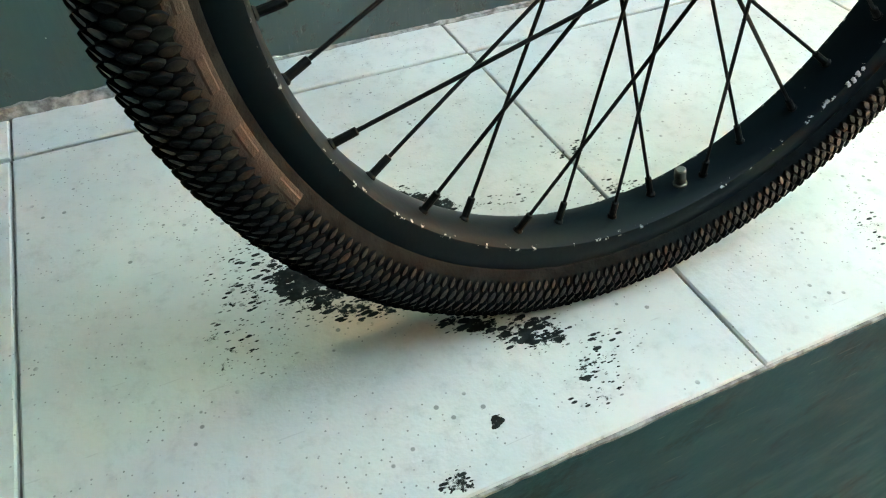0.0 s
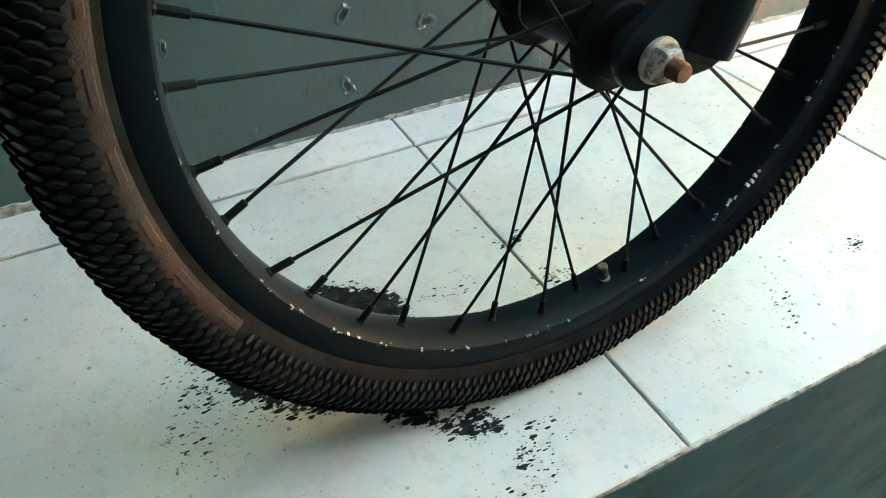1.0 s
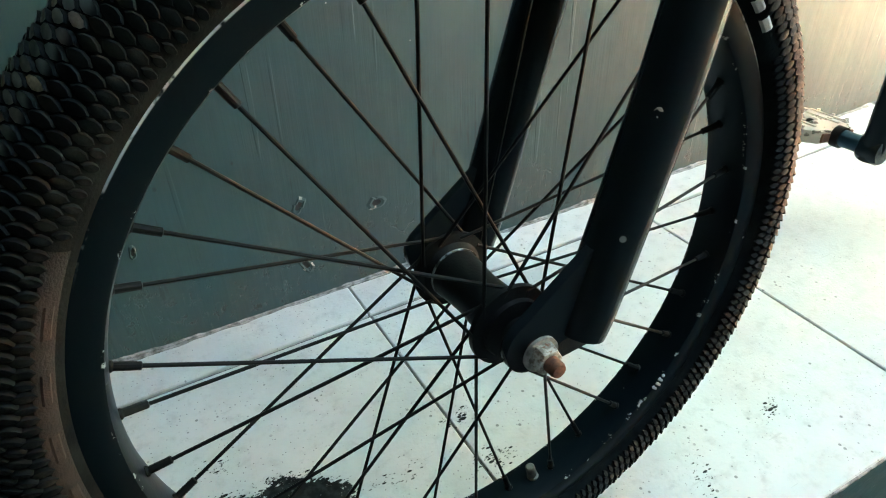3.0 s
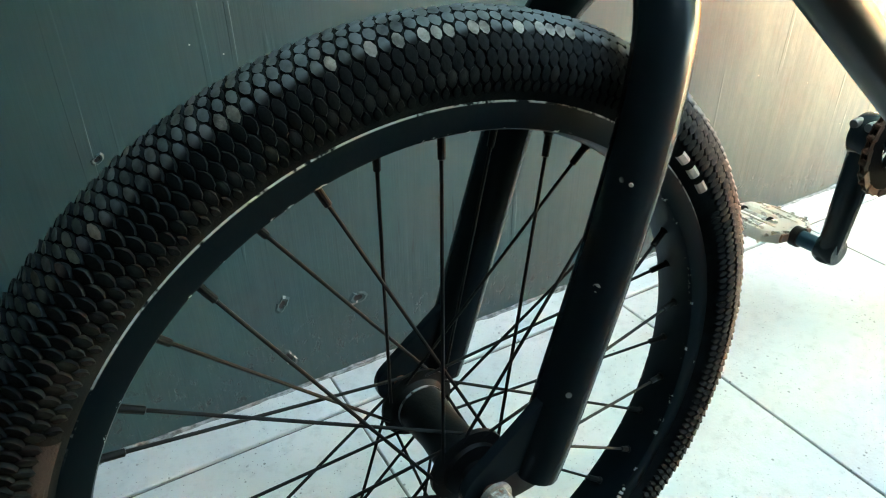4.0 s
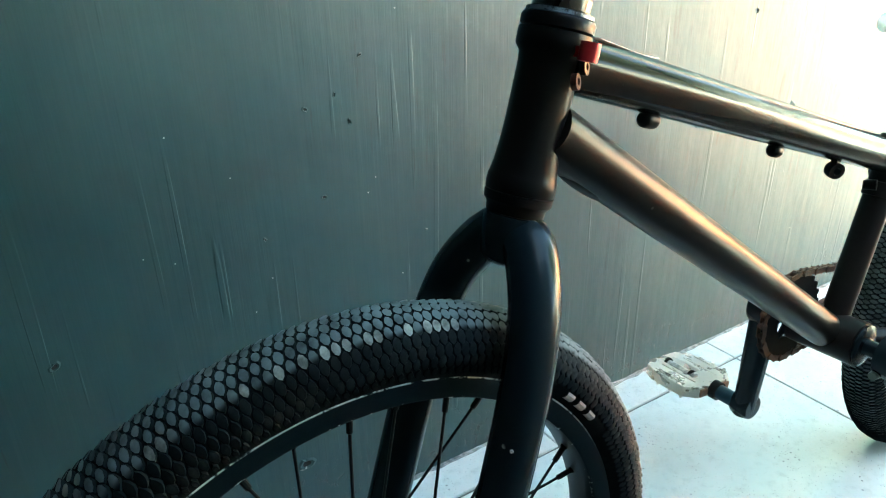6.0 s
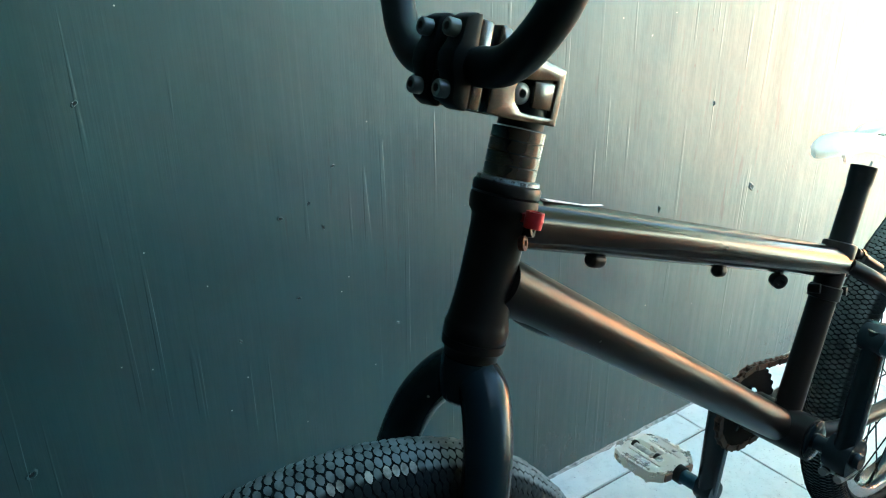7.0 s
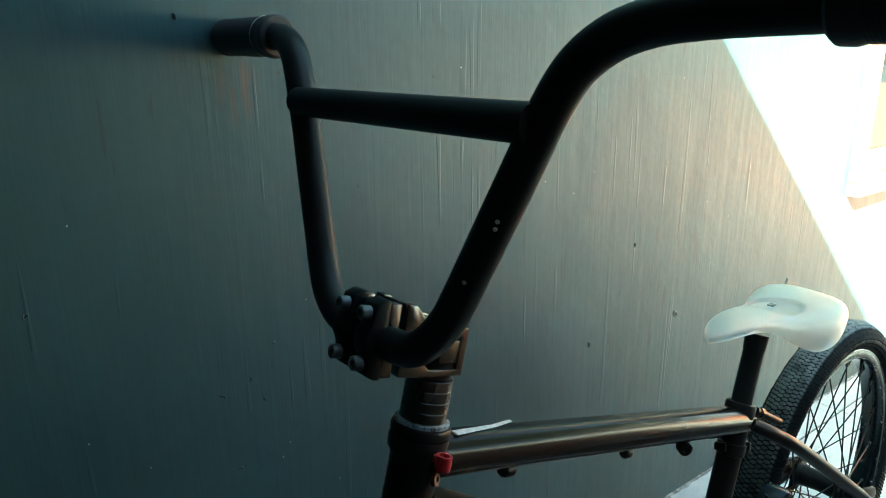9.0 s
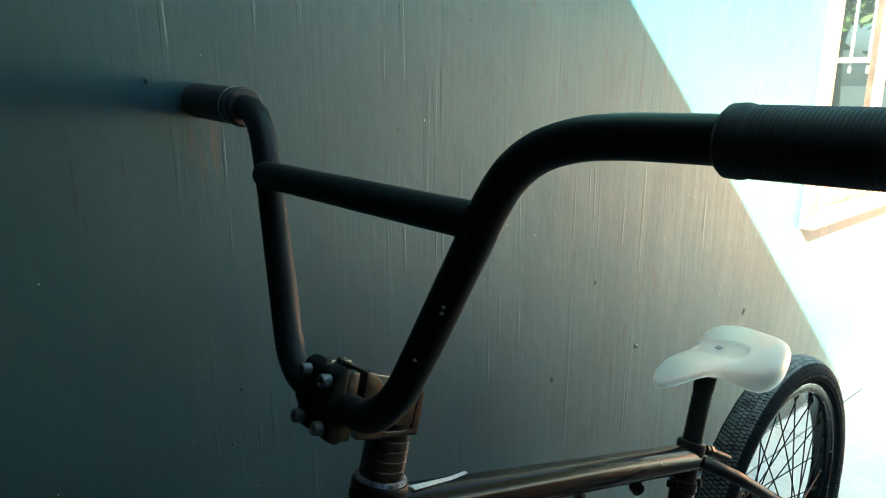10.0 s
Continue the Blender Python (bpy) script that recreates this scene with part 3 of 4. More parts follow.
HT0 = B(0.9326, 0.5618, -0.004)                                  # the head tube's lower end


def up_axis(d, s=0.0):
    return HT0 + AX * d + Vector((0, -s, 0))


# frame: the head tube carries the other tubes
ht = lathe([(0.0165, -0.001), (0.0215, 0.0), (0.0220, 0.002), (0.0220, 0.009), (0.0212, 0.011), (0.0204, 0.016), (0.0192, 0.028), (0.0186, 0.042), (0.0186, 0.076),
            (0.0192, 0.083), (0.0222, 0.087), (0.0226, 0.094), (0.0222, 0.0972), (0.0165, 0.098)], HT0, AX, 40)
frame_ob = part("frame", ht, M_FRAME, bike, "satin black steel frame with dusty chipped paint")
TT0, TT1 = F(0.960, 0.6390), F(1.455, 0.4835)
part("top_tube", tube(TT0, TT1, 0.0177, 28), M_TOP, frame_ob)
DT0, DT1 = F(0.950, 0.5990), F(1.372, 0.3050)
part("down_tube", tube(DT0, DT1, 0.0190, 28), M_FRAME, frame_ob)
BB = F(1.374, 0.305)
ST0, ST1 = F(1.376, 0.306), F(1.4425, 0.5030)
part("seat_tube", tube(ST0, ST1, 0.0146, 28), M_FRAME, frame_ob)
part("bottom_bracket_shell", lathe([(0.019, -0.036), (0.0245, -0.0355), (0.0245, 0.0355), (0.019, 0.036)], BB, (0, 1, 0), 36), M_FRAME, frame_ob)
for side in (-1, 1):
    s = -side
    part("seat_stay", sweep(bmesh.new(), rounded([F(1.446, 0.486, 0.012 * s), F(1.480, 0.464, 0.030 * s), F(1.535, 0.425, 0.043 * s), F(1.738, 0.272, 0.056 * s)]), 0.0088, 16), M_FRAME, frame_ob)
    part("chain_stay", sweep(bmesh.new(), rounded([F(1.386, 0.303, 0.020 * s), F(1.43, 0.297, 0.038 * s), F(1.50, 0.289, 0.044 * s), F(1.738, 0.262, 0.056 * s)]), 0.0095, 16), M_FRAME, frame_ob)
    p = F(REAR_X, REAR_Z, 0.056 * s)
    out = [(p.x + x, p.z + z) for x, z in ((-0.03, 0.022), (-0.008, 0.024), (0.028, 0.012), (0.034, 0.0), (0.028, -0.012), (-0.008, -0.014), (-0.03, -0.008))]
    part("rear_dropout", plate(out, p.y - 0.003, p.y + 0.003), M_FRAME, frame_ob)
    part("peg_axle", lathe([(0.0, -0.03), (0.005, -0.03), (0.0052, 0.0), (0.009, 0.001), (0.009, 0.009), (0.005, 0.010), (0.005, 0.018), (0.0, 0.018)], (p.x, p.y, p.z), (0, -s, 0), 14), M_STEEL, frame_ob)
# gusset under the head of the down tube
g = (DT1 - DT0).normalized()
gn = Vector((-g.z, 0, g.x)) if g.x < 0 else Vector((g.z, 0, -g.x))
gus = sweep(bmesh.new(), rounded([DT0 + g * 0.020 + gn * 0.0105, DT0 + g * 0.05 + gn * 0.0125, DT0 + g * 0.085 + gn * 0.0105]), lambda t: 0.0085 * (1 - (2 * t - 1) ** 6 * 0.75), 16)
part("gusset", gus, M_FRAME, frame_ob, "welded gusset under the down tube")
# cable stops under the top tube
tt = (TT1 - TT0).normalized()
for u, length in ((1.0515, 0.017), (1.2175, 0.013)):
    c = TT0.lerp(TT1, (u - 0.960) / 0.495) + Vector((-0.006, 0, -0.0205))
    bm = sweep(bmesh.new(), [c - tt * length * 0.5 + tt * length * i / 8 for i in range(9)], lambda t: 0.0062 * (1 - abs(2 * t - 1) ** 5 * 0.45), 14)
    box(c + Vector((-0.004, -0.003, 0.0)), c + Vector((0.004, 0.003, 0.008)), 0.0, bm)
    part("cable_stop", bm, M_FRAME, frame_ob)
c = TT0.lerp(TT1, (1.324 - 0.960) / 0.495) + Vector((-0.004, 0, -0.026))
bm = lathe([(0.0035, -0.0045), (0.0078, -0.0045), (0.0082, 0.0), (0.0078, 0.0045), (0.0035, 0.0045)], c, (0.45, 0.9, 0.1), 18, closed=True)
box(c + Vector((-0.003, -0.003, 0.005)), c + Vector((0.003, 0.003, 0.012)), 0.0, bm)
part("cable_ring", bm, M_FRAME, frame_ob)
# cable bosses on the back of the head tube, with a red clip
for d, m, nm in ((0.078, M_FRAME, "cable_boss"), (0.070, M_RUST, "cable_boss")):
    p = up_axis(d, 0.022) + Vector((0.008 if m is M_FRAME else 0.004, 0, 0))
    part(nm, lathe([(0.0022, -0.002), (0.005, -0.0018), (0.005, 0.0018), (0.0022, 0.002)], p, (0.5, -0.85, 0.1), 14, closed=True), m, frame_ob)
p = up_axis(0.088, 0.031)
bm = lathe([(0.0040, -0.0052), (0.0058, -0.0052), (0.0061, 0.0), (0.0058, 0.0052), (0.0040, 0.0052)], p, AX, 18, closed=True)
box(p + Vector((-0.002, 0.003, -0.003)), p + Vector((0.003, 0.013, 0.003)), 0.0, bm)
part("cable_clip", bm, M_RED, frame_ob, "red cable clip")
# worn white strip on the front of the top tube
line = [TT0 + tt * (0.026 + 0.072 * i / 10) + Vector((0, -0.006 + 0.010 * (i / 10), 0.0183 + 0.002 * max(0, (i - 7) / 3))) for i in range(11)]
part("torn_strip", sweep(bmesh.new(), line, lambda t: 0.0042 * (1 - t * 0.5), 8, flat=(1.0, 0.2)), M_MARK, frame_ob, "torn white strip of tape")
# seat clamp with a long bolt, and a band clamp lower down
st = (ST1 - ST0).normalized()
part("seat_clamp", lathe([(0.0147, -0.010), (0.0176, -0.009), (0.0179, 0.004), (0.0168, 0.007), (0.0125, 0.008)], ST1, st, 30), M_FRAME, frame_ob)
part("clamp_bolt", tube(ST1 + Vector((0.014, -0.012, -0.004)), F(1.502, 0.471, 0.022), 0.0052, 14), M_BAR, frame_ob)
part("clamp_nut", lathe([(0.0, -0.005), (0.0070, -0.005), (0.0073, 0.0), (0.0070, 0.005), (0.0, 0.005)], ST1 + Vector((0.024, -0.013, -0.010)), F(1.502, 0.471) - ST1, 6), M_BAR, frame_ob)
band = ST0.lerp(ST1, 0.76)
bm = lathe([(0.0147, -0.008), (0.0168, -0.007), (0.0168, 0.007), (0.0147, 0.008)], band, st, 30, closed=True)
part("band_clamp", bm, M_FRAME, frame_ob)
for off in (Vector((-0.022, 0.0, 0.010)), Vector((0.021, -0.008, -0.002))):
    part("band_bolt", lathe([(0.0, -0.007), (0.005, -0.007), (0.0055, 0.005), (0.0, 0.006)], band + off, (0.3, -0.9, 0.1), 12), M_FRAME, frame_ob)

# headset, spacers and stem
part("lower_cup", lathe([(0.0165, -0.014), (0.0185, -0.0135), (0.0190, -0.009), (0.0215, -0.006), (0.0218, -0.0005), (0.0165, 0.0)], HT0, AX, 36), M_FRAME, frame_ob)
part("upper_cup", lathe([(0.0165, 0.0985), (0.0222, 0.0988), (0.0226, 0.1035), (0.0215, 0.1055), (0.0165, 0.106)], HT0, AX, 36), M_FRAME, frame_ob)
part("cup_ring", lathe([(0.0165, 0.1061), (0.0206, 0.1062), (0.0204, 0.1085), (0.0165, 0.109)], HT0, AX, 36), M_CUP, frame_ob, "headset ring worn to bright metal")
stem = part("stem", lathe([(0.0140, 0.109), (0.0172, 0.1092), (0.0172, 0.1405), (0.0140, 0.1408)], HT0, AX, 36), M_FRAME, bike, "black threadless stem above a stack of spacers")
for k in range(4):
    z = 0.1093 + 0.0079 * k
    part("spacer", lathe([(0.0150, z), (0.0174, z + 0.0001), (0.0176, z + 0.0003), (0.0176, z + 0.0073), (0.0174, z + 0.0075), (0.0150, z + 0.0076)], HT0, AX, 32, closed=True), M_STEM, stem)
CL = B(0.9267, 0.7405, -0.0077)                            # middle of the handlebar clamp
ROLL = Matrix.Translation(CL) @ Matrix.Rotation(radians(1.84), 4, "X") @ Matrix.Rotation(radians(1.13), 4, "Z") @ Matrix.Translation(-CL)
fwd = Vector((-0.966, 0, 0.257)).normalized()
up2 = Vector((0, 1, 0)).cross(fwd)
if up2.z < 0:
    up2 = -up2


def stem_point(f, h, s=0.0):
    """From the clamp's middle: f towards the bicycle's back, h up, s to the open side."""
    return CL - fwd * (f + 0.003) + up2 * (h + 0.0005) + Vector((0, -s, 0))


def stem_slab(name, outline, s0, s1, mat=None, hole=None, bevel=0.0016, label=""):
    """A slab of the stem: an outline in (back, up) from s0 to s1, with an opening of as many corners where one is given."""
    bm = bmesh.new()
    rings = [[[bm.verts.new(stem_point(f, h, s)) for f, h in ring] for ring in ([outline] if hole is None else [outline, hole])] for s in (s0, s1)]
    n = len(outline)
    for i in range(n):
        j = (i + 1) % n
        bm.faces.new((rings[0][0][i], rings[0][0][j], rings[1][0][j], rings[1][0][i]))
        if hole:
            bm.faces.new((rings[0][1][j], rings[0][1][i], rings[1][1][i], rings[1][1][j]))
            for k in (0, 1):
                bm.faces.new((rings[k][0][i], rings[k][0][j], rings[k][1][j], rings[k][1][i]))
    if hole is None:
        for k in (0, 1):
            bm.faces.new(rings[k][0])
    bmesh.ops.recalc_face_normals(bm, faces=bm.faces)
    bm.normal_update()
    bmesh.ops.bevel(bm, geom=bm.edges[:], offset=bevel, segments=2, affect="EDGES", profile=0.5, clamp_overlap=True)
    return part(name, bm, mat or M_STEM, stem, label)


part("steerer_clamp", lathe([(0.0130, 0.1412), (0.0150, 0.1415), (0.0150, 0.1745), (0.0145, 0.1760), (0.0130, 0.1762)], HT0, AX, 36), M_FACE, stem)
part("top_cap", lathe([(0.0, 0.1763), (0.0165, 0.1763), (0.0168, 0.1785), (0.0150, 0.1798), (0.004, 0.1800), (0.004, 0.1766), (0.0, 0.1766)], HT0, AX, 30), M_FRAME, stem)
body_out = [(0.0095, 0.0245), (0.0165, 0.0240), (0.0260, 0.0145), (0.0660, 0.0090), (0.0660, -0.0262), (0.0360, -0.0262), (0.0220, -0.0262), (0.0095, -0.0255)]
body_in = [(0.0275, -0.0090), (0.0295, -0.0040), (0.0345, -0.0020), (0.0600, 0.0012), (0.0600, -0.0215), (0.0440, -0.0217), (0.0350, -0.0212), (0.0292, -0.0160)]
core_out = [(0.0100, 0.0235), (0.0155, 0.0230), (0.025, 0.0135), (0.060, 0.0085), (0.060, -0.0252), (0.030, -0.0252), (0.015, -0.0250), (0.0100, -0.0245)]
stem_slab("stem_core", core_out, -0.0118, 0.0118, M_FACE, bevel=0.0006)
lug = [(0.0430, -0.0015), (0.0608, -0.0006), (0.0608, -0.0174), (0.0445, -0.0174)]
for a, b in ((-0.0205, -0.0120), (0.0120, 0.0205)):
    stem_slab("cheek", body_out, a, b, hole=body_in, bevel=0.0007)
    stem_slab("clamp_half", [(-0.0048, 0.0245), (0.0035, 0.0245), (0.0035, -0.0255), (-0.0048, -0.0255)], a, b, bevel=0.0008)
    stem_slab("clamp_lug", lug, a * 0.96, b * 0.96, bevel=0.0008)
face_out = [(-0.005, 0.027), (-0.010, 0.027), (-0.0165, 0.0235), (-0.0175, 0.011), (-0.0210, 0.004), (-0.0210, -0.004), (-0.0175, -0.011), (-0.0165, -0.0235), (-0.010, -0.027), (-0.005, -0.027)]
for a, b in ((-0.0215, -0.0055), (0.0055, 0.0215)):
    stem_slab("faceplate", face_out, a, b, M_FACE, bevel=0.0018)
    for h in (-0.0168, 0.0168):
        p = stem_point(-0.0165, h, (a + b) / 2)
        part("stem_bolt", lathe([(0.0, -0.004), (0.0050, -0.004), (0.0052, 0.006), (0.0044, 0.0072), (0.0026, 0.0073), (0.0026, 0.004), (0.0, 0.004)], p, fwd, 16), M_BOLT, stem)
stem_slab("bridge", [(0.0, 0.0235), (-0.011, 0.0235), (-0.0145, 0.018), (-0.0145, 0.006), (0.0, 0.006)], -0.0062, 0.0062, M_FACE)
stem_slab("bridge", [(0.0, -0.006), (-0.0145, -0.006), (-0.0145, -0.018), (-0.011, -0.0235), (0.0, -0.0235)], -0.0062, 0.0062, M_FACE)
for sgn in (-1, 1):
    part("pinch_bolt", lathe([(0.0028, -0.003), (0.0064, -0.003), (0.0066, 0.002), (0.0050, 0.003), (0.0028, 0.003)], stem_point(0.0360, -0.0103, 0.0150 * sgn), (0, -sgn, 0), 18, closed=True), M_BOLT, stem)


# handlebar: built square to its clamp, then set a little askew as it stands
def H(du, dh, s):
    return ROLL @ (CL + Vector((du, -s, dh)))


half = [(0.0, 0.0, 0.0), (0.0, 0.0, 0.026), (0.0005, 0.003, 0.045), (0.003, 0.014, 0.061), (0.0072, 0.030, 0.0735), (0.0111, 0.050, 0.0833), (0.0179, 0.090, 0.1013), (0.0247, 0.130, 0.1193),
        (0.0285, 0.155, 0.1307), (0.0325, 0.174, 0.1425), (0.0370, 0.1865, 0.158), (0.0415, 0.1935, 0.178), (0.0455, 0.1962, 0.200), (0.0480, 0.1972, 0.225), (0.0525, 0.1980, 0.275), (0.0595, 0.1985, 0.365)]
line = rounded([H(u, h, -s) for u, h, s in half[:0:-1]] + [H(u, h, s) for u, h, s in half], 0.004)
bar = part("handlebar", sweep(bmesh.new(), line, 0.0113, 24), M_BAR, bike, "matt black high-rise handlebar with chipped paint")
part("crossbar", tube(H(0.0205, 0.1468, -0.120), H(0.0215, 0.1468, 0.126), 0.0110, 20), M_BAR, bar)
for sgn in (-1, 1):
    a, b = (H(0.0503, 0.1977, 0.251), H(0.0603, 0.1985, 0.375)) if sgn > 0 else (H(0.0453, 0.1962, -0.198), H(0.0572, 0.1984, -0.336))
    d = (b - a)
    ln = d.length
    g = 1.06 if sgn > 0 else 1.20
    prof = [(0.0110, 0.0), (0.0134, 0.0), (0.0151, 0.002), (0.0154, 0.008), (0.0148, 0.010)]
    k = 60
    for i in range(k):
        x = 0.012 + (ln - 0.018) * i / k
        prof += [(0.0144, x), (0.0147, x + 0.0008), (0.0147, x + 0.0014)]
    prof += [(0.0151, ln - 0.006), (0.0146, ln - 0.001), (0.0, ln)]
    part("grip", lathe([(r * g if r > 0.0111 else r, x) for r, x in prof], a, d, 36), M_GRIP, bar, "ribbed black rubber grip")
    if sgn < 0:
        part("grip_ring", lathe([(0.0172, 0.0215), (0.0181, 0.0218), (0.0181, 0.0224), (0.0172, 0.0227)], a, d, 36, closed=True), M_STEEL, bar)

for u, h, s, d in ((0.0192, 0.0975, 0.1047, (-0.66, -0.72, 0.17)), (0.0185, 0.0935, 0.1029, (-0.62, -0.76, 0.17)), (0.0128, 0.0600, 0.0878, (-0.78, -0.58, 0.17)), (0.0215, 0.1468, -0.078, (-1.0, 0.0, 0.1))):
    d, along = Vector(d), (H(u + 0.001, h + 0.0075, s + 0.0034) - H(u, h, s)).normalized() if h < 0.14 else Vector((0, 1, 0))
    d = (d - along * d.dot(along)).normalized()
    part("paint_chip", lathe([(0.0, -0.0006), (0.0017, -0.0006), (0.0012, 0.0003), (0.0, 0.0004)], H(u, h, s) + d * 0.0113, d, 6), M_MARK, bar, "chip down to pale primer")

# fork: two tapered legs running into the crown
fork = bmesh.new()
low = -0.014
for sgn in (-1, 1):
    top = HT0 + AX * low
    pts = [top + Vector((0.001, -0.004 * sgn, -0.013)), top + Vector((-0.003, -0.019 * sgn, -0.018)), B(0.9175, 0.514, 0.034 * sgn - 0.0045), B(0.9075, 0.492, 0.0455 * sgn - 0.0045), B(0.8945, 0.455, 0.0530 * sgn - 0.0045),
           B(0.8745, 0.390, 0.0562 * sgn - 0.0045), B(0.8515, 0.318, 0.0568 * sgn - 0.0045), B(0.8296, 0.251, 0.0568 * sgn - 0.0045)]
    sweep(fork, rounded(pts, 0.006), lambda t: 0.0158 + 0.0012 * math.exp(-(t / 0.14) ** 2) - 0.0010 * max(0.0, (t - 0.93) / 0.07) ** 2, 24)
lathe([(0.0120, -0.046), (0.0165, -0.042), (0.0185, -0.030), (0.0192, -0.016), (0.0185, -0.0142), (0.0165, -0.014)], HT0, AX, 28, bm=fork)
fork_ob = part("fork", fork, M_FORK, bike, "glossy black rigid fork with stone chips", angle=50)
for sgn in (-1, 1):
    y = -0.0568 * sgn + 0.0045
    c = B(HUB_X, HUB_Z)
    out = []
    for k in range(17):
        a = radians(128 + 145 * k / 16)
        out.append((c.x + 0.0172 * math.cos(a), c.z + 0.0172 * math.sin(a)))
    out += [(c.x + 0.022, c.z - 0.0172), (c.x + 0.041, c.z - 0.0158), (c.x + 0.051, c.z - 0.0095), (c.x + 0.053, c.z + 0.010), (c.x + 0.056, c.z + 0.045), (c.x + 0.046, c.z + 0.056), (c.x + 0.030, c.z + 0.0445)]
    part("dropout", plate(out, y - 0.0035, y + 0.0035, 0.0012), M_FORK, fork_ob, "rust-dusted dropout plate")


# stone chips on the near fork leg
for u, h, size in ((0.8640, 0.3760, 0.0030), (0.8625, 0.3725, 0.0022), (0.8805, 0.4300, 0.0014), (0.8560, 0.3480, 0.0012)):
    axis_u = 0.8745 + (h - 0.390) * 0.316
    out = Vector((u - axis_u - 0.009, -0.0125, 0.002)).normalized()
    base = B(axis_u, h, 0.0562 - 0.0045) + out * 0.0157
    part("paint_chip", lathe([(0.0, -0.0008), (size, -0.0008), (size * 0.7, 0.0002), (0.0, 0.0003)], base, out, 7), M_MARK, fork_ob, "chip down to pale primer")


# ---- wheels ----
def tyre_mesh(floor_z, smooth_arcs=()):
    """A tyre with staggered rows of scales, each pointed across the tread and lipped on its leading edge."""
    bm = bmesh.new()
    R, r = 0.2345, 0.0229
    prof = [(0.2150, -0.0125), (0.2165, -0.0158)]
    for k in range(25):
        a = radians(-132 + 264 * k / 24)
        prof.append((R + r * math.cos(a), r * 1.05 * math.sin(a)))
    prof += [(0.2165, 0.0158), (0.2150, 0.0125)]
    lathe(prof, seg=180, closed=True, bm=bm)
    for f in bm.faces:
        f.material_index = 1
    n = 250
    lozenge = []
    for q in range(8):
        b = 2 * math.pi * q / 8
        lozenge.append(tuple(math.copysign(abs(f(b)) ** 1.2, f(b)) for f in (math.cos, math.sin)))
    for step in range(14):
        row = step - 6.5
        a0 = radians(row * 16.9)
        outer = step in (0, 13)
        for k in range(n):
            th = 2 * math.pi * (k + 0.5 * (step % 2)) / n
            where = math.degrees(th)
            if step == 0 and any(lo < where < hi for lo, hi in smooth_arcs):
                continue
            th += random.uniform(-0.0012, 0.0012)
            size = random.uniform(0.92, 1.04) * (0.75 if outer else 1.0)
            tall = (0.0021 if abs(row) < 5 else 0.0014) * (0.85 + 0.3 * random.random())
            worn = step == 4 and random.random() < (0.62 if 76 < where < 104 else 0.12 if 60 < where < 150 else 0.0)
            rings = []
            for scale, lift in ((1.0, -0.0004), (0.95, tall * 0.8), (0.82, tall)):
                ring = []
                for cx, cy in lozenge:
                    across, along = 0.0049 * cx * scale * size, 0.0031 * cy * scale * size
                    ang = a0 + across / r
                    up = lift * (1.0 - 0.35 * cy + 0.15 * cx * (1 if row > 0 else -1)) if lift > 0 else lift
                    rad, w = R + (r + up) * math.cos(ang), (r + up) * 1.05 * math.sin(ang)
                    t2 = th + along / (R + r)
                    ring.append(bm.verts.new((rad * math.cos(t2), w, rad * math.sin(t2))))
                rings.append(ring)
            # sides take the dark carcass material: shade between the scales, painted in
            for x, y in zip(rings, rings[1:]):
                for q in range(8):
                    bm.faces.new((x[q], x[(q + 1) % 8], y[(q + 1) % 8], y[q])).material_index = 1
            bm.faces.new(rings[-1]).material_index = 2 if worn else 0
    for v in bm.verts:
        v.co.z = max(v.co.z, floor_z + 0.0378 * v.co.y)
    return bm


def rim_mesh():
    side = [(0.2188, 0.0150), (0.2190, 0.0166), (0.2175, 0.0172), (0.2048, 0.0168), (0.2034, 0.0162), (0.2022, 0.0138), (0.2012, 0.0090), (0.2004, 0.0045)]
    prof = [(r, -w) for r, w in side] + [(0.2002, 0.0)] + side[::-1] + [(0.2070, 0.0132), (0.2070, -0.0132)]
    return lathe(prof, seg=160, closed=True)


def wheel(name, u, valve_deg, label):
    w = new(name)
    w.parent = bike
    w.location = B(u, HUB_Z) if u == HUB_X else F(u, REAR_Z, -0.010)
    w.rotation_euler = (0, 0, 0 if u == HUB_X else math.atan(0.038))
    w.scale = (1, 1, 1) if u == HUB_X else (1.012, 1.012, 1.012)
    w["label"] = label
    return w


front = wheel("front_wheel", HUB_X, 0, "front wheel with black rim and knobbly muddy tyre")
rear = wheel("rear_wheel", REAR_X, 0, "rear wheel with black rim and knobbly tyre")
tyre = part("tyre", tyre_mesh(0.0006 - HUB_Z, ((149, 209), (29, 54))), [M_TYRE, M_CARCASS_SHADE, M_SCUFF], front, "black knobbly tyre with dried mud", angle=40)
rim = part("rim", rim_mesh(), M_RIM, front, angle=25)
part("tyre", tyre_mesh((0.0012 - REAR_Z) / 1.012), [M_TYRE, M_CARCASS_SHADE, M_TYRE], rear, "black knobbly tyre with dried mud", angle=40)
part("rim", rim_mesh(), M_RIM_BACK, rear, angle=25).matrix_basis = pose(0, 0, 0, 0, 61, 0)
hub_prof = [(0.005, -0.050), (0.0085, -0.0498), (0.0095, -0.040), (0.018, -0.0385), (0.019, -0.036), (0.0255, -0.0345), (0.0258, -0.0315), (0.020, -0.0300), (0.0165, -0.026), (0.0150, 0.0),
            (0.0165, 0.026), (0.020, 0.0300), (0.0258, 0.0315), (0.0255, 0.0345), (0.019, 0.036), (0.018, 0.0385), (0.0095, 0.040), (0.0085, 0.0498), (0.005, 0.050)]
hub = part("hub", lathe(hub_prof, seg=40), M_SPOKE, front, angle=30)
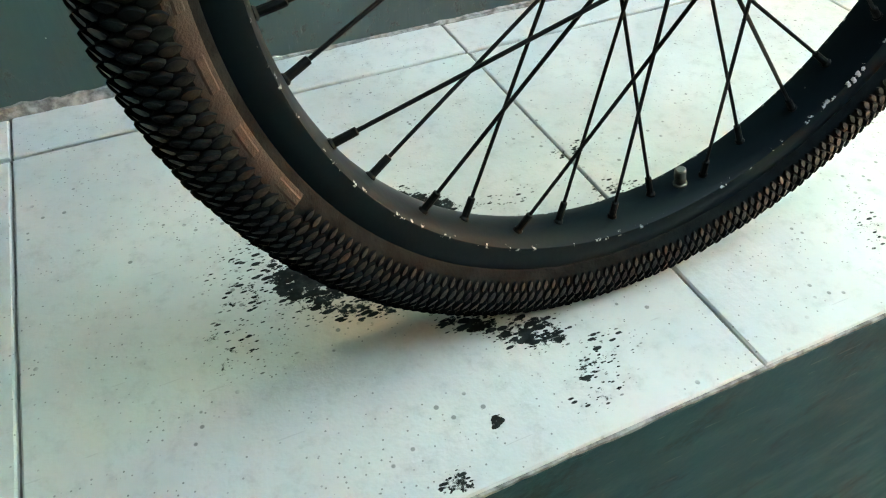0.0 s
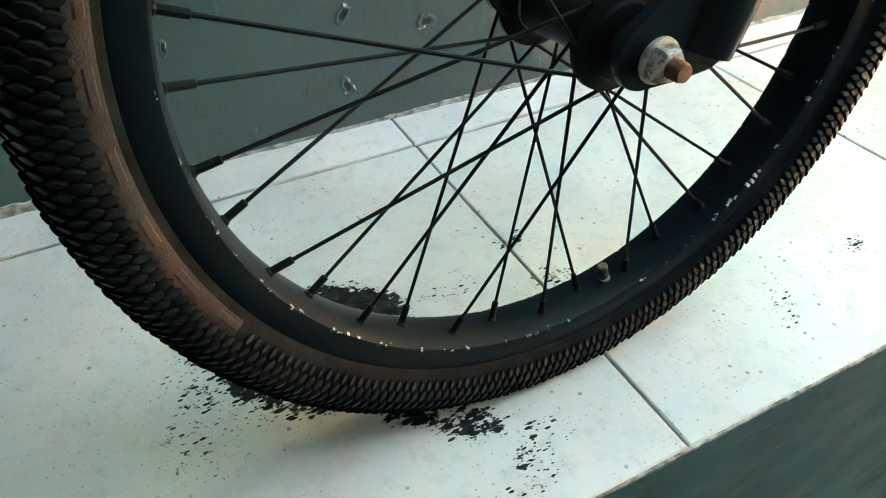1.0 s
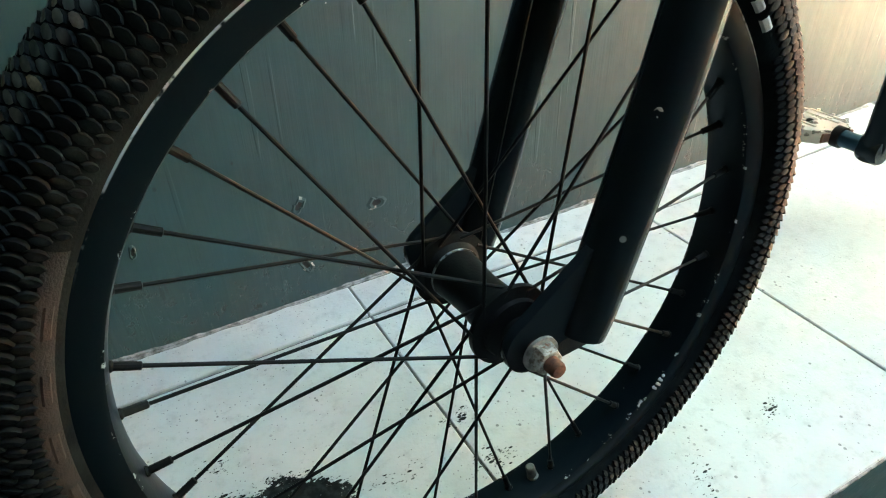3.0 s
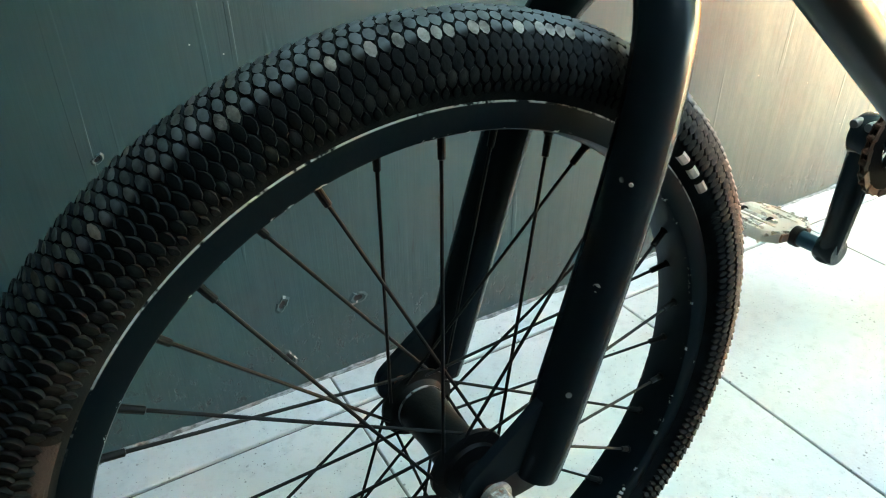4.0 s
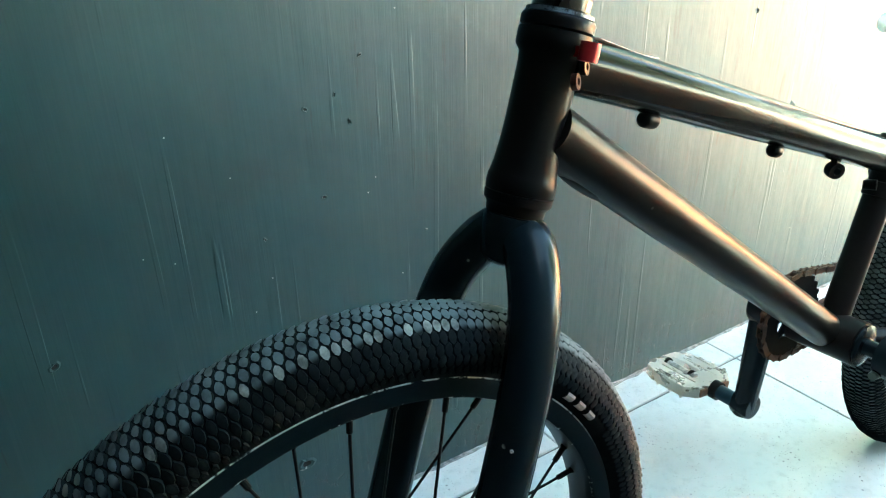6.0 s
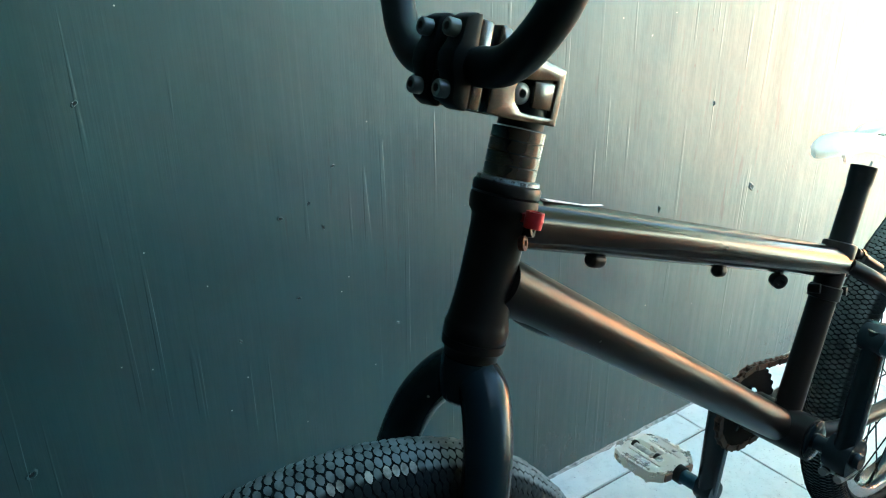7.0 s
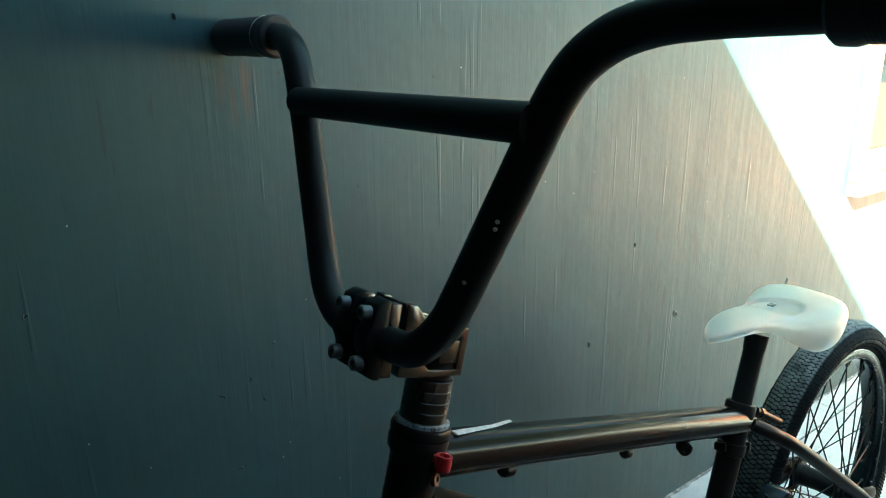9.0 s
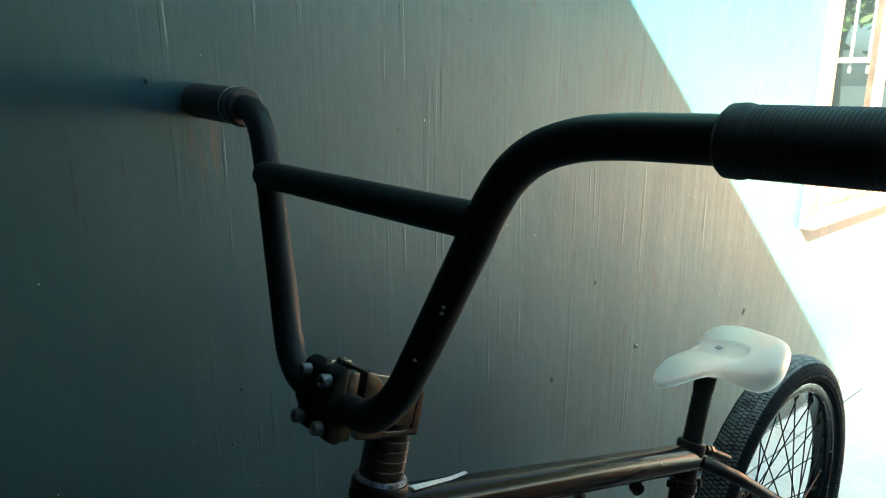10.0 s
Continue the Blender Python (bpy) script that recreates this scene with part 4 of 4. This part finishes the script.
for w in (-0.0265, 0.0265):
    part("hub_ring", lathe([(0.0160, w - 0.0012), (0.0172, w - 0.0010), (0.0172, w + 0.0010), (0.0160, w + 0.0012)], seg=36, closed=True), M_CUP, front, "worn metal ring on the hub")
again(hub, Matrix.Identity(4), rear)

# spokes: 36, three-cross; one spoke mesh and one nipple mesh a kind
VALVE = radians(-76.2)
R_RIM, R_HUB = 0.1995, 0.0222
spoke_mesh = {}
for side in (-1, 1):
    for lead in (-1, 1):
        turn = radians(60) * lead
        a = Vector((R_HUB * math.cos(radians(5)), -0.0325 * side + 0.0020 * lead, -R_HUB * math.sin(radians(5))))
        b = Vector((R_RIM * math.cos(turn), -0.003 * side, R_RIM * math.sin(turn)))
        d = (b - a).normalized()
        spoke = tube(a, b, 0.0011, 8, up=(0, 0, 1))
        nip = lathe([(0.0012, -0.013), (0.0021, -0.0125), (0.0022, -0.001), (0.0030, 0.0), (0.0030, 0.002)], b, d, 10)
        meshes = []
        for nm, bm, m in (("spoke", spoke, M_SPOKE), ("nipple", nip, M_SPOKE)):
            ob = part(nm, bm, m)
            meshes.append(ob.data)
            bpy.data.objects.remove(ob)
        spoke_mesh[side, lead] = meshes
for w, start in ((front, radians(108.3)), (rear, 0.3)):
    for side in (-1, 1):
        for k in range(18):
            lead = 1 if k % 2 else -1
            ang = start + radians(20 * k + (9.6 if side < 0 else 0))
            for me, nm in zip(spoke_mesh[side, lead], ("spoke", "nipple")):
                ob = new(nm, me)
                ob.parent = w
                ob.matrix_basis = Matrix.Rotation(-ang, 4, "Y")
d = Vector((math.cos(VALVE), 0, math.sin(VALVE)))
part("valve", lathe([(0.0, -0.0165), (0.0028, -0.0165), (0.0037, -0.0155), (0.0037, -0.0055), (0.0034, -0.005), (0.0045, -0.0045), (0.0048, 0.004), (0.0, 0.004)], d * 0.2035, d, 16), M_DIAL, front, "dull brass valve with cap")
# scraped patch on the near wall of the rim
for k in range(7):
    a = radians(-41.5 + 1.1 * (k % 4) - 1.6)
    rr, ww = 0.2030 + 0.0024 * (k // 4) + 0.0012 * (k % 2), 0.0166
    part("rim_chip", lathe([(0.0, -0.0006), (0.0016, -0.0006), (0.0011, 0.0008), (0.0, 0.0009)], (rr * math.cos(a), -ww, rr * math.sin(a)), (0, -1, 0), 5 + k % 3), M_MARK, front, "scraped bare metal")
# axle ends
for sgn in (-1, 1):
    ax = (0, -sgn, 0)
    part("washer", lathe([(0.005, 0.0612), (0.0108, 0.0612), (0.0108, 0.0632), (0.005, 0.0634)], (0, 0, 0), ax, 24, closed=True), M_STEEL, front)
    part("axle_nut", lathe([(0.0045, 0.0635), (0.0090, 0.0636), (0.0092, 0.0655), (0.0082, 0.0700), (0.0076, 0.0708), (0.0045, 0.0708)], (0, 0, 0), ax, 6, closed=True), M_ZINC, front, "corroded zinc axle nut")
    part("axle_end", lathe([(0.0, 0.05), (0.0047, 0.05), (0.0048, 0.0765), (0.0040, 0.0785), (0.0, 0.0788)], (0, 0, 0), ax, 16), M_RUST, front, "rusty threaded axle end")
# muddy sidewall panel and faded white marks on the front tyre
def sidewall_band(deg0, deg1, r0, r1, lift, mat, name, label=""):
    bm = bmesh.new()
    k = max(2, int(abs(deg1 - deg0) / 1.5))
    rows = []
    for i in range(k + 1):
        a = radians(deg0 + (deg1 - deg0) * i / k)
        row = []
        for j in range(5):
            ang = radians(r0 + (r1 - r0) * j / 4)
            rr = 0.0234 + lift * (1.0 if 0 < j < 4 else 0.2)
            rad, w = 0.2345 + rr * math.cos(ang), -rr * 1.05 * math.sin(ang)
            row.append(bm.verts.new((rad * math.cos(a), w, rad * math.sin(a))))
        rows.append(row)
    for a, b in zip(rows, rows[1:]):
        for j in range(4):
            bm.faces.new((a[j], a[j + 1], b[j + 1], b[j]))
    return part(name, bm, mat, front, label)


sidewall_band(150, 208, 100, 123, 0.0006, M_TAN, "sidewall_panel", "muddy brown raised sidewall panel")
for i in range(7):
    d0 = 156 + 8 * i
    sidewall_band(d0, d0 + 3.8, 106, 119, 0.0012, M_EMBOSS, "raised_mark")
for d0 in (35.2, 39.2, 43.2):
    sidewall_band(d0, d0 + 2.4, 106, 121, 0.0014, M_MARK, "printed_mark")

# ---- drive train ----
crank = part("crankset", lathe([(0.0, -0.088), (0.0085, -0.088), (0.0095, -0.084), (0.0095, 0.084), (0.0085, 0.088), (0.0, 0.088)], BB, (0, 1, 0), 24), M_FORK, bike, "black three-piece crankset")
for sgn in (-1, 1):
    part("bearing_ring", lathe([(0.0100, 0.0362), (0.0225, 0.0364), (0.0232, 0.0390), (0.0190, 0.0405), (0.0100, 0.041)], BB, (0, -sgn, 0), 32, closed=True), M_FORK, crank)
ARM = Vector((0.001, 0, 0.142))
PED = {}
for sgn in (1, -1):
    a = BB + Vector((0, -0.070 if sgn > 0 else 0.073, 0))
    b = a + ARM * sgn + Vector((0, -0.009 * sgn, 0))
    bm = sweep(bmesh.new(), [a.lerp(b, t / 12) for t in range(-1, 14)], lambda t: 0.0195 - 0.0045 * t, 18, flat=(0.62, 1.0) if sgn > 0 else (0.85, 1.0))
    lathe([(0.0, -0.013), (0.0225, -0.0125), (0.0240, -0.010), (0.0240, 0.010), (0.0225, 0.0125), (0.0, 0.013)], a, (0, 1, 0), 28, bm=bm)
    lathe([(0.0, -0.0125), (0.0150, -0.0120), (0.0165, -0.0095), (0.0165, 0.0095), (0.0150, 0.0120), (0.0, 0.0125)], b, (0, 1, 0), 20, bm=bm)
    arm = part("crank_arm", bm, M_FORK, crank)
    for z in (-0.008, 0.008):
        part("pinch_bolt", lathe([(0.0, -0.024), (0.0045, -0.024), (0.0052, -0.016), (0.0052, 0.020), (0.0, 0.021)], a + Vector((0, z, -0.016 * sgn)), (1, 0, 0), 12), M_BOLT, arm)
    PED[sgn] = b


def pedal(base, sgn, tilt):
    """A clear platform pedal on a blue spindle, its cage open on both sides of the spindle."""
    b = base
    m = Matrix.Translation(b + Vector((-0.006, 0, -0.002 if sgn > 0 else 0.002))) @ Matrix.Rotation(radians(tilt), 4, "Y")

    def at(x, y, z):
        y = y if y < 0.019 else 0.019 + (y - 0.019) * 0.89
        return m @ Vector((x, -sgn * (y + (0.016 if sgn > 0 else 0.023)), z))

    def bar_box(bm, lo, hi):
        vs = bmesh.ops.create_cube(bm, size=1.0)["verts"]
        for v in vs:
            v.co = at(*(lo[i] + (v.co[i] + 0.5) * (hi[i] - lo[i]) for i in range(3)))

    bm = bmesh.new()
    outline = [(-0.046, 0.034), (-0.047, 0.060), (-0.046, 0.090), (-0.040, 0.106), (-0.026, 0.116), (0.026, 0.116), (0.040, 0.106), (0.046, 0.090), (0.047, 0.060), (0.046, 0.034), (0.030, 0.019), (-0.030, 0.019)]
    inner = [(-0.013, 0.060), (-0.013, 0.068), (-0.013, 0.090), (-0.0125, 0.100), (-0.011, 0.105), (0.011, 0.105), (0.0125, 0.100), (0.013, 0.090), (0.013, 0.068), (0.013, 0.060), (0.011, 0.056), (-0.011, 0.056)]
    top = [[bm.verts.new(at(x, y, z)) for x, y in ring] for z in (-0.0075, 0.0075) for ring in (outline, inner)]
    for i in range(12):
        j = (i + 1) % 12
        bm.faces.new((top[0][i], top[0][j], top[2][j], top[2][i])), bm.faces.new((top[1][i], top[3][i], top[3][j], top[1][j]))
        bm.faces.new((top[0][i], top[1][i], top[1][j], top[0][j])), bm.faces.new((top[2][i], top[2][j], top[3][j], top[3][i]))
    bmesh.ops.bevel(bm, geom=bm.edges[:], offset=0.0012, segments=2, affect="EDGES", profile=0.6)
    body = part("pedal", bm, M_PEDAL, crank, "yellowed clear plastic platform pedal")
    for x in (-0.040, -0.022, 0.022, 0.040):
        for z in (-1, 1):
            bm = bmesh.new()
            bar_box(bm, (x - 0.0016, 0.030 + abs(x) * 0.2, z * 0.0075 - 0.0016), (x + 0.0016, 0.100 - abs(x) * 0.25, z * 0.0075 + 0.0016))
            part("rib", bm, M_PEDAL, body)
    part("spindle", tube(at(0, -0.012, 0), at(0, 0.104, 0), 0.0062, 16, up=(0, 0, 1)), M_STEEL, body)
    for y in (0.0575, 0.1015):
        part("spindle_nut", tube(at(0, y, 0), at(0, y + 0.004, 0), 0.0088, 14, up=(0, 0, 1)), M_RING, body)
    part("collar", tube(at(0, -0.015, 0), at(0, 0.010, 0), 0.0098, 18, up=(0, 0, 1)), M_BLUE, body, "blue spindle collar")
    part("seal_ring", tube(at(0, 0.010, 0), at(0, 0.0195, 0), 0.0125, 20, up=(0, 0, 1)), M_FRAME, body, "black rubber seal")
    for x in (-0.040, 0.040):
        for y in (0.038, 0.058, 0.080):
            for z in (-1, 1):
                part("pin", tube(at(x * 1.06, y, 0.007 * z), at(x * 1.06, y, 0.0110 * z), 0.0022, 8), M_PEDAL, body)
    for x, y in ((0, 0.110), (-0.022, 0.0145), (0.022, 0.0145)):
        bm = bmesh.new()
        bar_box(bm, (x - 0.0065, y + 0.002, -0.005), (x + 0.0065, y + 0.0075, 0.005))
        part("reflector", bm, M_AMBER if x else M_PEDAL, body)


pedal(PED[1], 1, 6)
pedal(PED[-1], -1, 8)

# chainring with round holes, rear cog and the chain
RING_Y = 0.045
teeth = 25
bm = bmesh.new()
outer = []
for i in range(teeth * 4):
    a = 2 * math.pi * i / (teeth * 4)
    outer.append((0.0495 + (0.0035 if i % 4 in (1, 2) else 0.0)) * Vector((math.cos(a), 0, math.sin(a))))
inner = [0.026 * Vector((math.cos(2 * math.pi * i / 100), 0, math.sin(2 * math.pi * i / 100))) for i in range(100)]
layers = [[[bm.verts.new(BB + v + Vector((0, RING_Y + y, 0))) for v in ring] for ring in (outer, inner)] for y in (-0.0016, 0.0016)]
for i in range(100):
    j = (i + 1) % 100
    for k, layer in enumerate(layers):
        bm.faces.new((layer[0][i], layer[0][j], layer[1][j], layer[1][i]))
    for r in (0, 1):
        bm.faces.new((layers[0][r][i], layers[0][r][j], layers[1][r][j], layers[1][r][i]))
part("chainring", bm, M_RING, crank, "worn rusty chainring")
bm = bmesh.new()
for i in range(5):
    a = 2 * math.pi * i / 5 + 0.3
    v = Vector((math.cos(a), 0, math.sin(a)))
    sweep(bm, [BB + Vector((0, RING_Y, 0)) + v * (0.008 + 0.022 * t / 4) for t in range(5)], 0.006, 10, flat=(0.4, 1.0))
part("spider", bm, M_FORK, crank)
cog = F(REAR_X, REAR_Z) + Vector((0, RING_Y, 0))
part("rear_cog", lathe([(0.012, -0.0016), (0.0215, -0.0016), (0.0215, 0.0016), (0.012, 0.0016)], cog, (0, 1, 0), 36, closed=True), M_CHAIN, crank)


def chain_path(step=0.0127):
    c0, c1, r0, r1 = BB + Vector((0, RING_Y, 0)), cog, 0.0525, 0.0225
    d = c1 - c0
    base = math.atan2(d.z, d.x)
    open_a = math.acos((r0 - r1) / d.length)
    pts = []
    top, bot = base + open_a, base - open_a
    k = 40
    arc0 = [c0 + r0 * Vector((math.cos(a), 0, math.sin(a))) for a in (top + (2 * math.pi - 2 * open_a) * i / k for i in range(k + 1))]
    arc1 = [c1 + r1 * Vector((math.cos(a), 0, math.sin(a))) for a in (bot + 2 * open_a * i / k for i in range(k + 1))]
    path = arc0 + arc1 + [arc0[0]]
    out, left = [path[0]], step
    for a, b in zip(path, path[1:]):
        ln, at = (b - a).length, 0.0
        while ln - at >= left:
            at += left
            out.append(a.lerp(b, at / ln))
            left = step
        left -= ln - at
    return out


bm = bmesh.new()
links = chain_path()
for i, (a, b) in enumerate(zip(links, links[1:])):
    d = (b - a).normalized()
    upv = Vector((-d.z, 0, d.x))
    wide = 0.0034 if i % 2 else 0.0022
    for y in (-wide, wide):
        ring = []
        for x, z in ((-0.0028, 0.0), (-0.001, 0.0042), (0.0035, 0.0034), (0.0092, 0.0034), (0.0137, 0.0042), (0.0155, 0.0), (0.0137, -0.0042), (0.0092, -0.0034), (0.0035, -0.0034), (-0.001, -0.0042)):
            ring.append(a + d * x + upv * z)
        lo = [bm.verts.new(p + Vector((0, y - 0.0005, 0))) for p in ring]
        hi = [bm.verts.new(p + Vector((0, y + 0.0005, 0))) for p in ring]
        bm.faces.new(lo), bm.faces.new(hi[::-1])
        for q in range(10):
            bm.faces.new((lo[q], lo[(q + 1) % 10], hi[(q + 1) % 10], hi[q]))
    lathe([(0.0, -0.0036), (0.0038, -0.0034), (0.0038, 0.0034), (0.0, 0.0036)], a, (0, 1, 0), 8, bm=bm)
part("chain", bm, M_CHAIN, crank, "rusty roller chain")

# ---- seat ----
post = part("seatpost", tube(ST0.lerp(ST1, 0.9), ST1 + st * 0.086, 0.0122, 24), M_BAR, bike, "black painted seatpost")
part("seat_bracket", lathe([(0.012, 0.070), (0.0130, 0.074), (0.0138, 0.092), (0.0, 0.094)], ST1, st, 20), M_BAR, post)


def saddle_mesh():
    """A one-piece pivotal saddle: long rounded nose, waist, broad tail, skirt turned under all round, a drop-shaped hollow on top."""
    bm = bmesh.new()
    nu, nv = 150, 96
    rows = []
    for i in range(nu + 1):
        t = i / nu
        nose = math.sqrt(max(0.0, 1 - (1 - min(1.0, t / 0.251)) ** 2))
        tail = math.sqrt(max(0.0, 1 - ((t - 0.336) / 0.664) ** 2)) if t > 0.336 else 1.0
        x = 1.3321 + 0.2872 * t
        wide = (0.0210 + 0.0707 / (1 + math.exp(-(t - 0.626) * 8.28))) * max(0.02, nose) * max(0.03, tail)
        crown = 0.6399 - 0.0083 * math.exp(-((t - 0.535) / 0.19) ** 2) - 0.0111 * t - 0.012 * (1 - nose) - 0.022 * (1 - tail)
        skirt = (0.0104 + 0.0441 * math.exp(-((t - 0.687) / 0.264) ** 2)) * (0.5 + 0.5 * nose) * (0.1 + 0.9 * tail ** 1.5)
        row = []
        for j in range(nv + 1):
            q = -1 + 2 * j / nv
            k, a = abs(q), abs(q) * math.pi * 0.60
            yy = wide * (math.sin(a) if a < math.pi / 2 else 1.0 - 0.35 * (a - math.pi / 2) ** 2) * (1 if q > 0 else -1)
            zz = crown - skirt * (0.42 * k ** 2 + 0.58 * max(0.0, (k - 0.25) / 0.75) ** 2.4)
            dx, dy = x - 1.489, yy + 0.003
            e = abs((dx * 0.9 + dy * 0.43) / 0.043) ** 1.5 + abs((dy * 0.9 - dx * 0.43) / 0.027) ** 1.5
            g = max(0.0, min(1.0, (1.0 - e) / 0.10))
            dish = 0.0048 * g * g * (3 - 2 * g) + 0.0022 * max(0.0, 1 - math.hypot((x - 1.497) / 0.012, (yy + 0.0095) / 0.006))
            row.append(bm.verts.new(F(x, zz - dish - 0.087 * yy, 0.0121 - 0.0044 * (t - 0.3) + yy)))
        rows.append(row)
    for a, b in zip(rows, rows[1:]):
        for j in range(nv):
            bm.faces.new((a[j], a[j + 1], b[j + 1], b[j]))
    bmesh.ops.remove_doubles(bm, verts=bm.verts[:], dist=1e-5)
    bmesh.ops.recalc_face_normals(bm, faces=bm.faces)
    bm.normal_update()
    bmesh.ops.solidify(bm, geom=bm.faces[:], thickness=0.0035)
    return bm


saddle = part("saddle", saddle_mesh(), M_SADDLE, bike, "frosted clear plastic pivotal saddle", angle=70)
part("pivot_bolt", lathe([(0.0, -0.001), (0.0045, -0.001), (0.005, 0.001), (0.0025, 0.0012), (0.0025, 0.0), (0.0, 0.0)], F(1.497, 0.6215, 0.002), (0, 0, 1), 4), M_STEEL, saddle)

# ---- the foot of the wall: broken plaster crust ----
bm = bmesh.new()
rng = random.Random(4)
rows = []
nx = 760
for i in range(nx + 1):
    x = -1.2 + 5.9 * i / nx
    q = noise.noise(Vector((x * 6, 0, 0))) * 0.5 + noise.noise(Vector((x * 31, 3, 0))) * 0.35 + noise.noise(Vector((x * 90, 7, 0))) * 0.3
    h = max(0.0010, 0.0014 + 0.009 * q + 0.009 * math.exp(-((x - 0.45) / 0.12) ** 2))
    d = max(0.001, 0.0035 + 0.005 * noise.noise(Vector((x * 40, 9, 1))) + 0.003 * q)
    rows.append([bm.verts.new(p) for p in ((x, 0.001, h + 0.001), (x, -0.0018 - 0.3 * d, h), (x, -0.55 * d - 0.001, h * 0.55), (x, -d - 0.002, 0.001), (x, -d - 0.002, -0.003))])
for a, b in zip(rows, rows[1:]):
    for j in range(4):
        bm.faces.new((a[j], a[j + 1], b[j + 1], b[j]))
tagged(part("wall_crust", bm, M_CRUST, smooth=False), "broken pale plaster crust along the wall foot", "wall trim", kind="structure")

# knocks and nail holes in the wall, the shade inside them painted as a dark core
rng = random.Random(8)
for i, (x, z, r) in enumerate(((0.798, 0.126, 0.012), (0.890, 0.102, 0.014), (0.796, 0.049, 0.014), (0.626, 0.127, 0.008), (0.657, 0.338, 0.007), (0.935, 0.546, 0.004), (0.984, 0.526, 0.0035),
                               (0.969, 0.557, 0.0025), (1.001, 0.594, 0.003), (1.818, 0.426, 0.0105), (1.567, 0.432, 0.006), (2.257, 0.397, 0.010), (0.947, 0.448, 0.004), (0.876, 0.415, 0.003),
                               (1.676, 0.590, 0.004), (0.761, 0.688, 0.004), (1.076, 0.378, 0.0025), (0.928, 0.956, 0.003))):
    bm = bmesh.new()
    ring = [[], [], []]
    for k in range(14):
        a = 2 * math.pi * k / 14
        q = r * (0.70 + 0.30 * math.sin(2 * a + 1.7 * i) + 0.25 * rng.random())
        for lv, (f, y) in enumerate(((1.0, -0.0002), (0.72, -0.0016), (0.45, -0.0003))):
            ring[lv].append(bm.verts.new((q * f * math.cos(a) * 0.8, y, q * f * math.sin(a))))
    for a, b in zip(ring, ring[1:]):
        for k in range(14):
            bm.faces.new((a[k], a[(k + 1) % 14], b[(k + 1) % 14], b[k])).material_index = 2 if rng.random() < 0.06 else 0
    core = bm.faces.new(ring[2])
    core.material_index = 1
    chip = part("knock", bm, [M_WALL, M_HOLE_SHADE, M_CHIP], wall_north)
    chip.location = (x, 0.0, z)

# ---- floor tiles ----
def tile_mesh(w, d, seed):
    """One tile with softened, slightly nibbled edges."""
    r = random.Random(seed)
    bm = bmesh.new()
    k = 10
    loop = [(w * i / k, 0) for i in range(k)] + [(w, d * i / k) for i in range(k)] + [(w - w * i / k, d) for i in range(k)] + [(0, d - d * i / k) for i in range(k)]
    rings = []
    for z, inset in ((-0.006, 0.0), (-0.0012, 0.0), (0.0, 0.0012)):
        rings.append([bm.verts.new((min(max(x, inset), w - inset) + r.uniform(-1, 1) * 0.0003, min(max(y, inset), d - inset) + r.uniform(-1, 1) * 0.0003, z)) for x, y in loop])
    for a, b in zip(rings, rings[1:]):
        for i in range(len(loop)):
            j = (i + 1) % len(loop)
            bm.faces.new((a[i], a[j], b[j], b[i]))
    bm.faces.new(rings[-1])
    return bm


GAP = 0.0024
STRIP = -0.067
for i, (x0, x1) in enumerate(zip(JOINTS, JOINTS[1:])):
    for y0, y1 in ((FLOOR_EDGE, STRIP - GAP), (STRIP + GAP, -0.001)):
        t = part("tile", tile_mesh(x1 - x0 - GAP, y1 - y0, i * 7 + int(y1 * 100)), M_TILE, floor, smooth=False)
        t.location = (x0 + GAP / 2, y0, 0.0002 * (i % 3))
# ragged white mortar lip where the tiles meet the riser
bm = bmesh.new()
rows = []
for i in range(900):
    x = -1.2 + 5.9 * i / 899
    q = noise.noise(Vector((x * 25, 1, 0))) * 0.6 + noise.noise(Vector((x * 120, 2, 0))) * 0.4
    d = 0.0016 + 0.0014 * q
    rows.append([bm.verts.new(p) for p in ((x, FLOOR_EDGE + 0.002, -0.0014), (x, FLOOR_EDGE - d, -0.0018), (x, FLOOR_EDGE - d - 0.0004, -0.0040 - 0.0015 * q), (x, FLOOR_EDGE - 0.0008, -0.0055 - 0.004 * max(0, q)))])
for a, b in zip(rows, rows[1:]):
    for j in range(3):
        bm.faces.new((a[j], a[j + 1], b[j + 1], b[j]))
tagged(part("edge_lip", bm, M_CRUST, smooth=False), "chipped white mortar lip along the ledge edge", "trim", kind="structure")
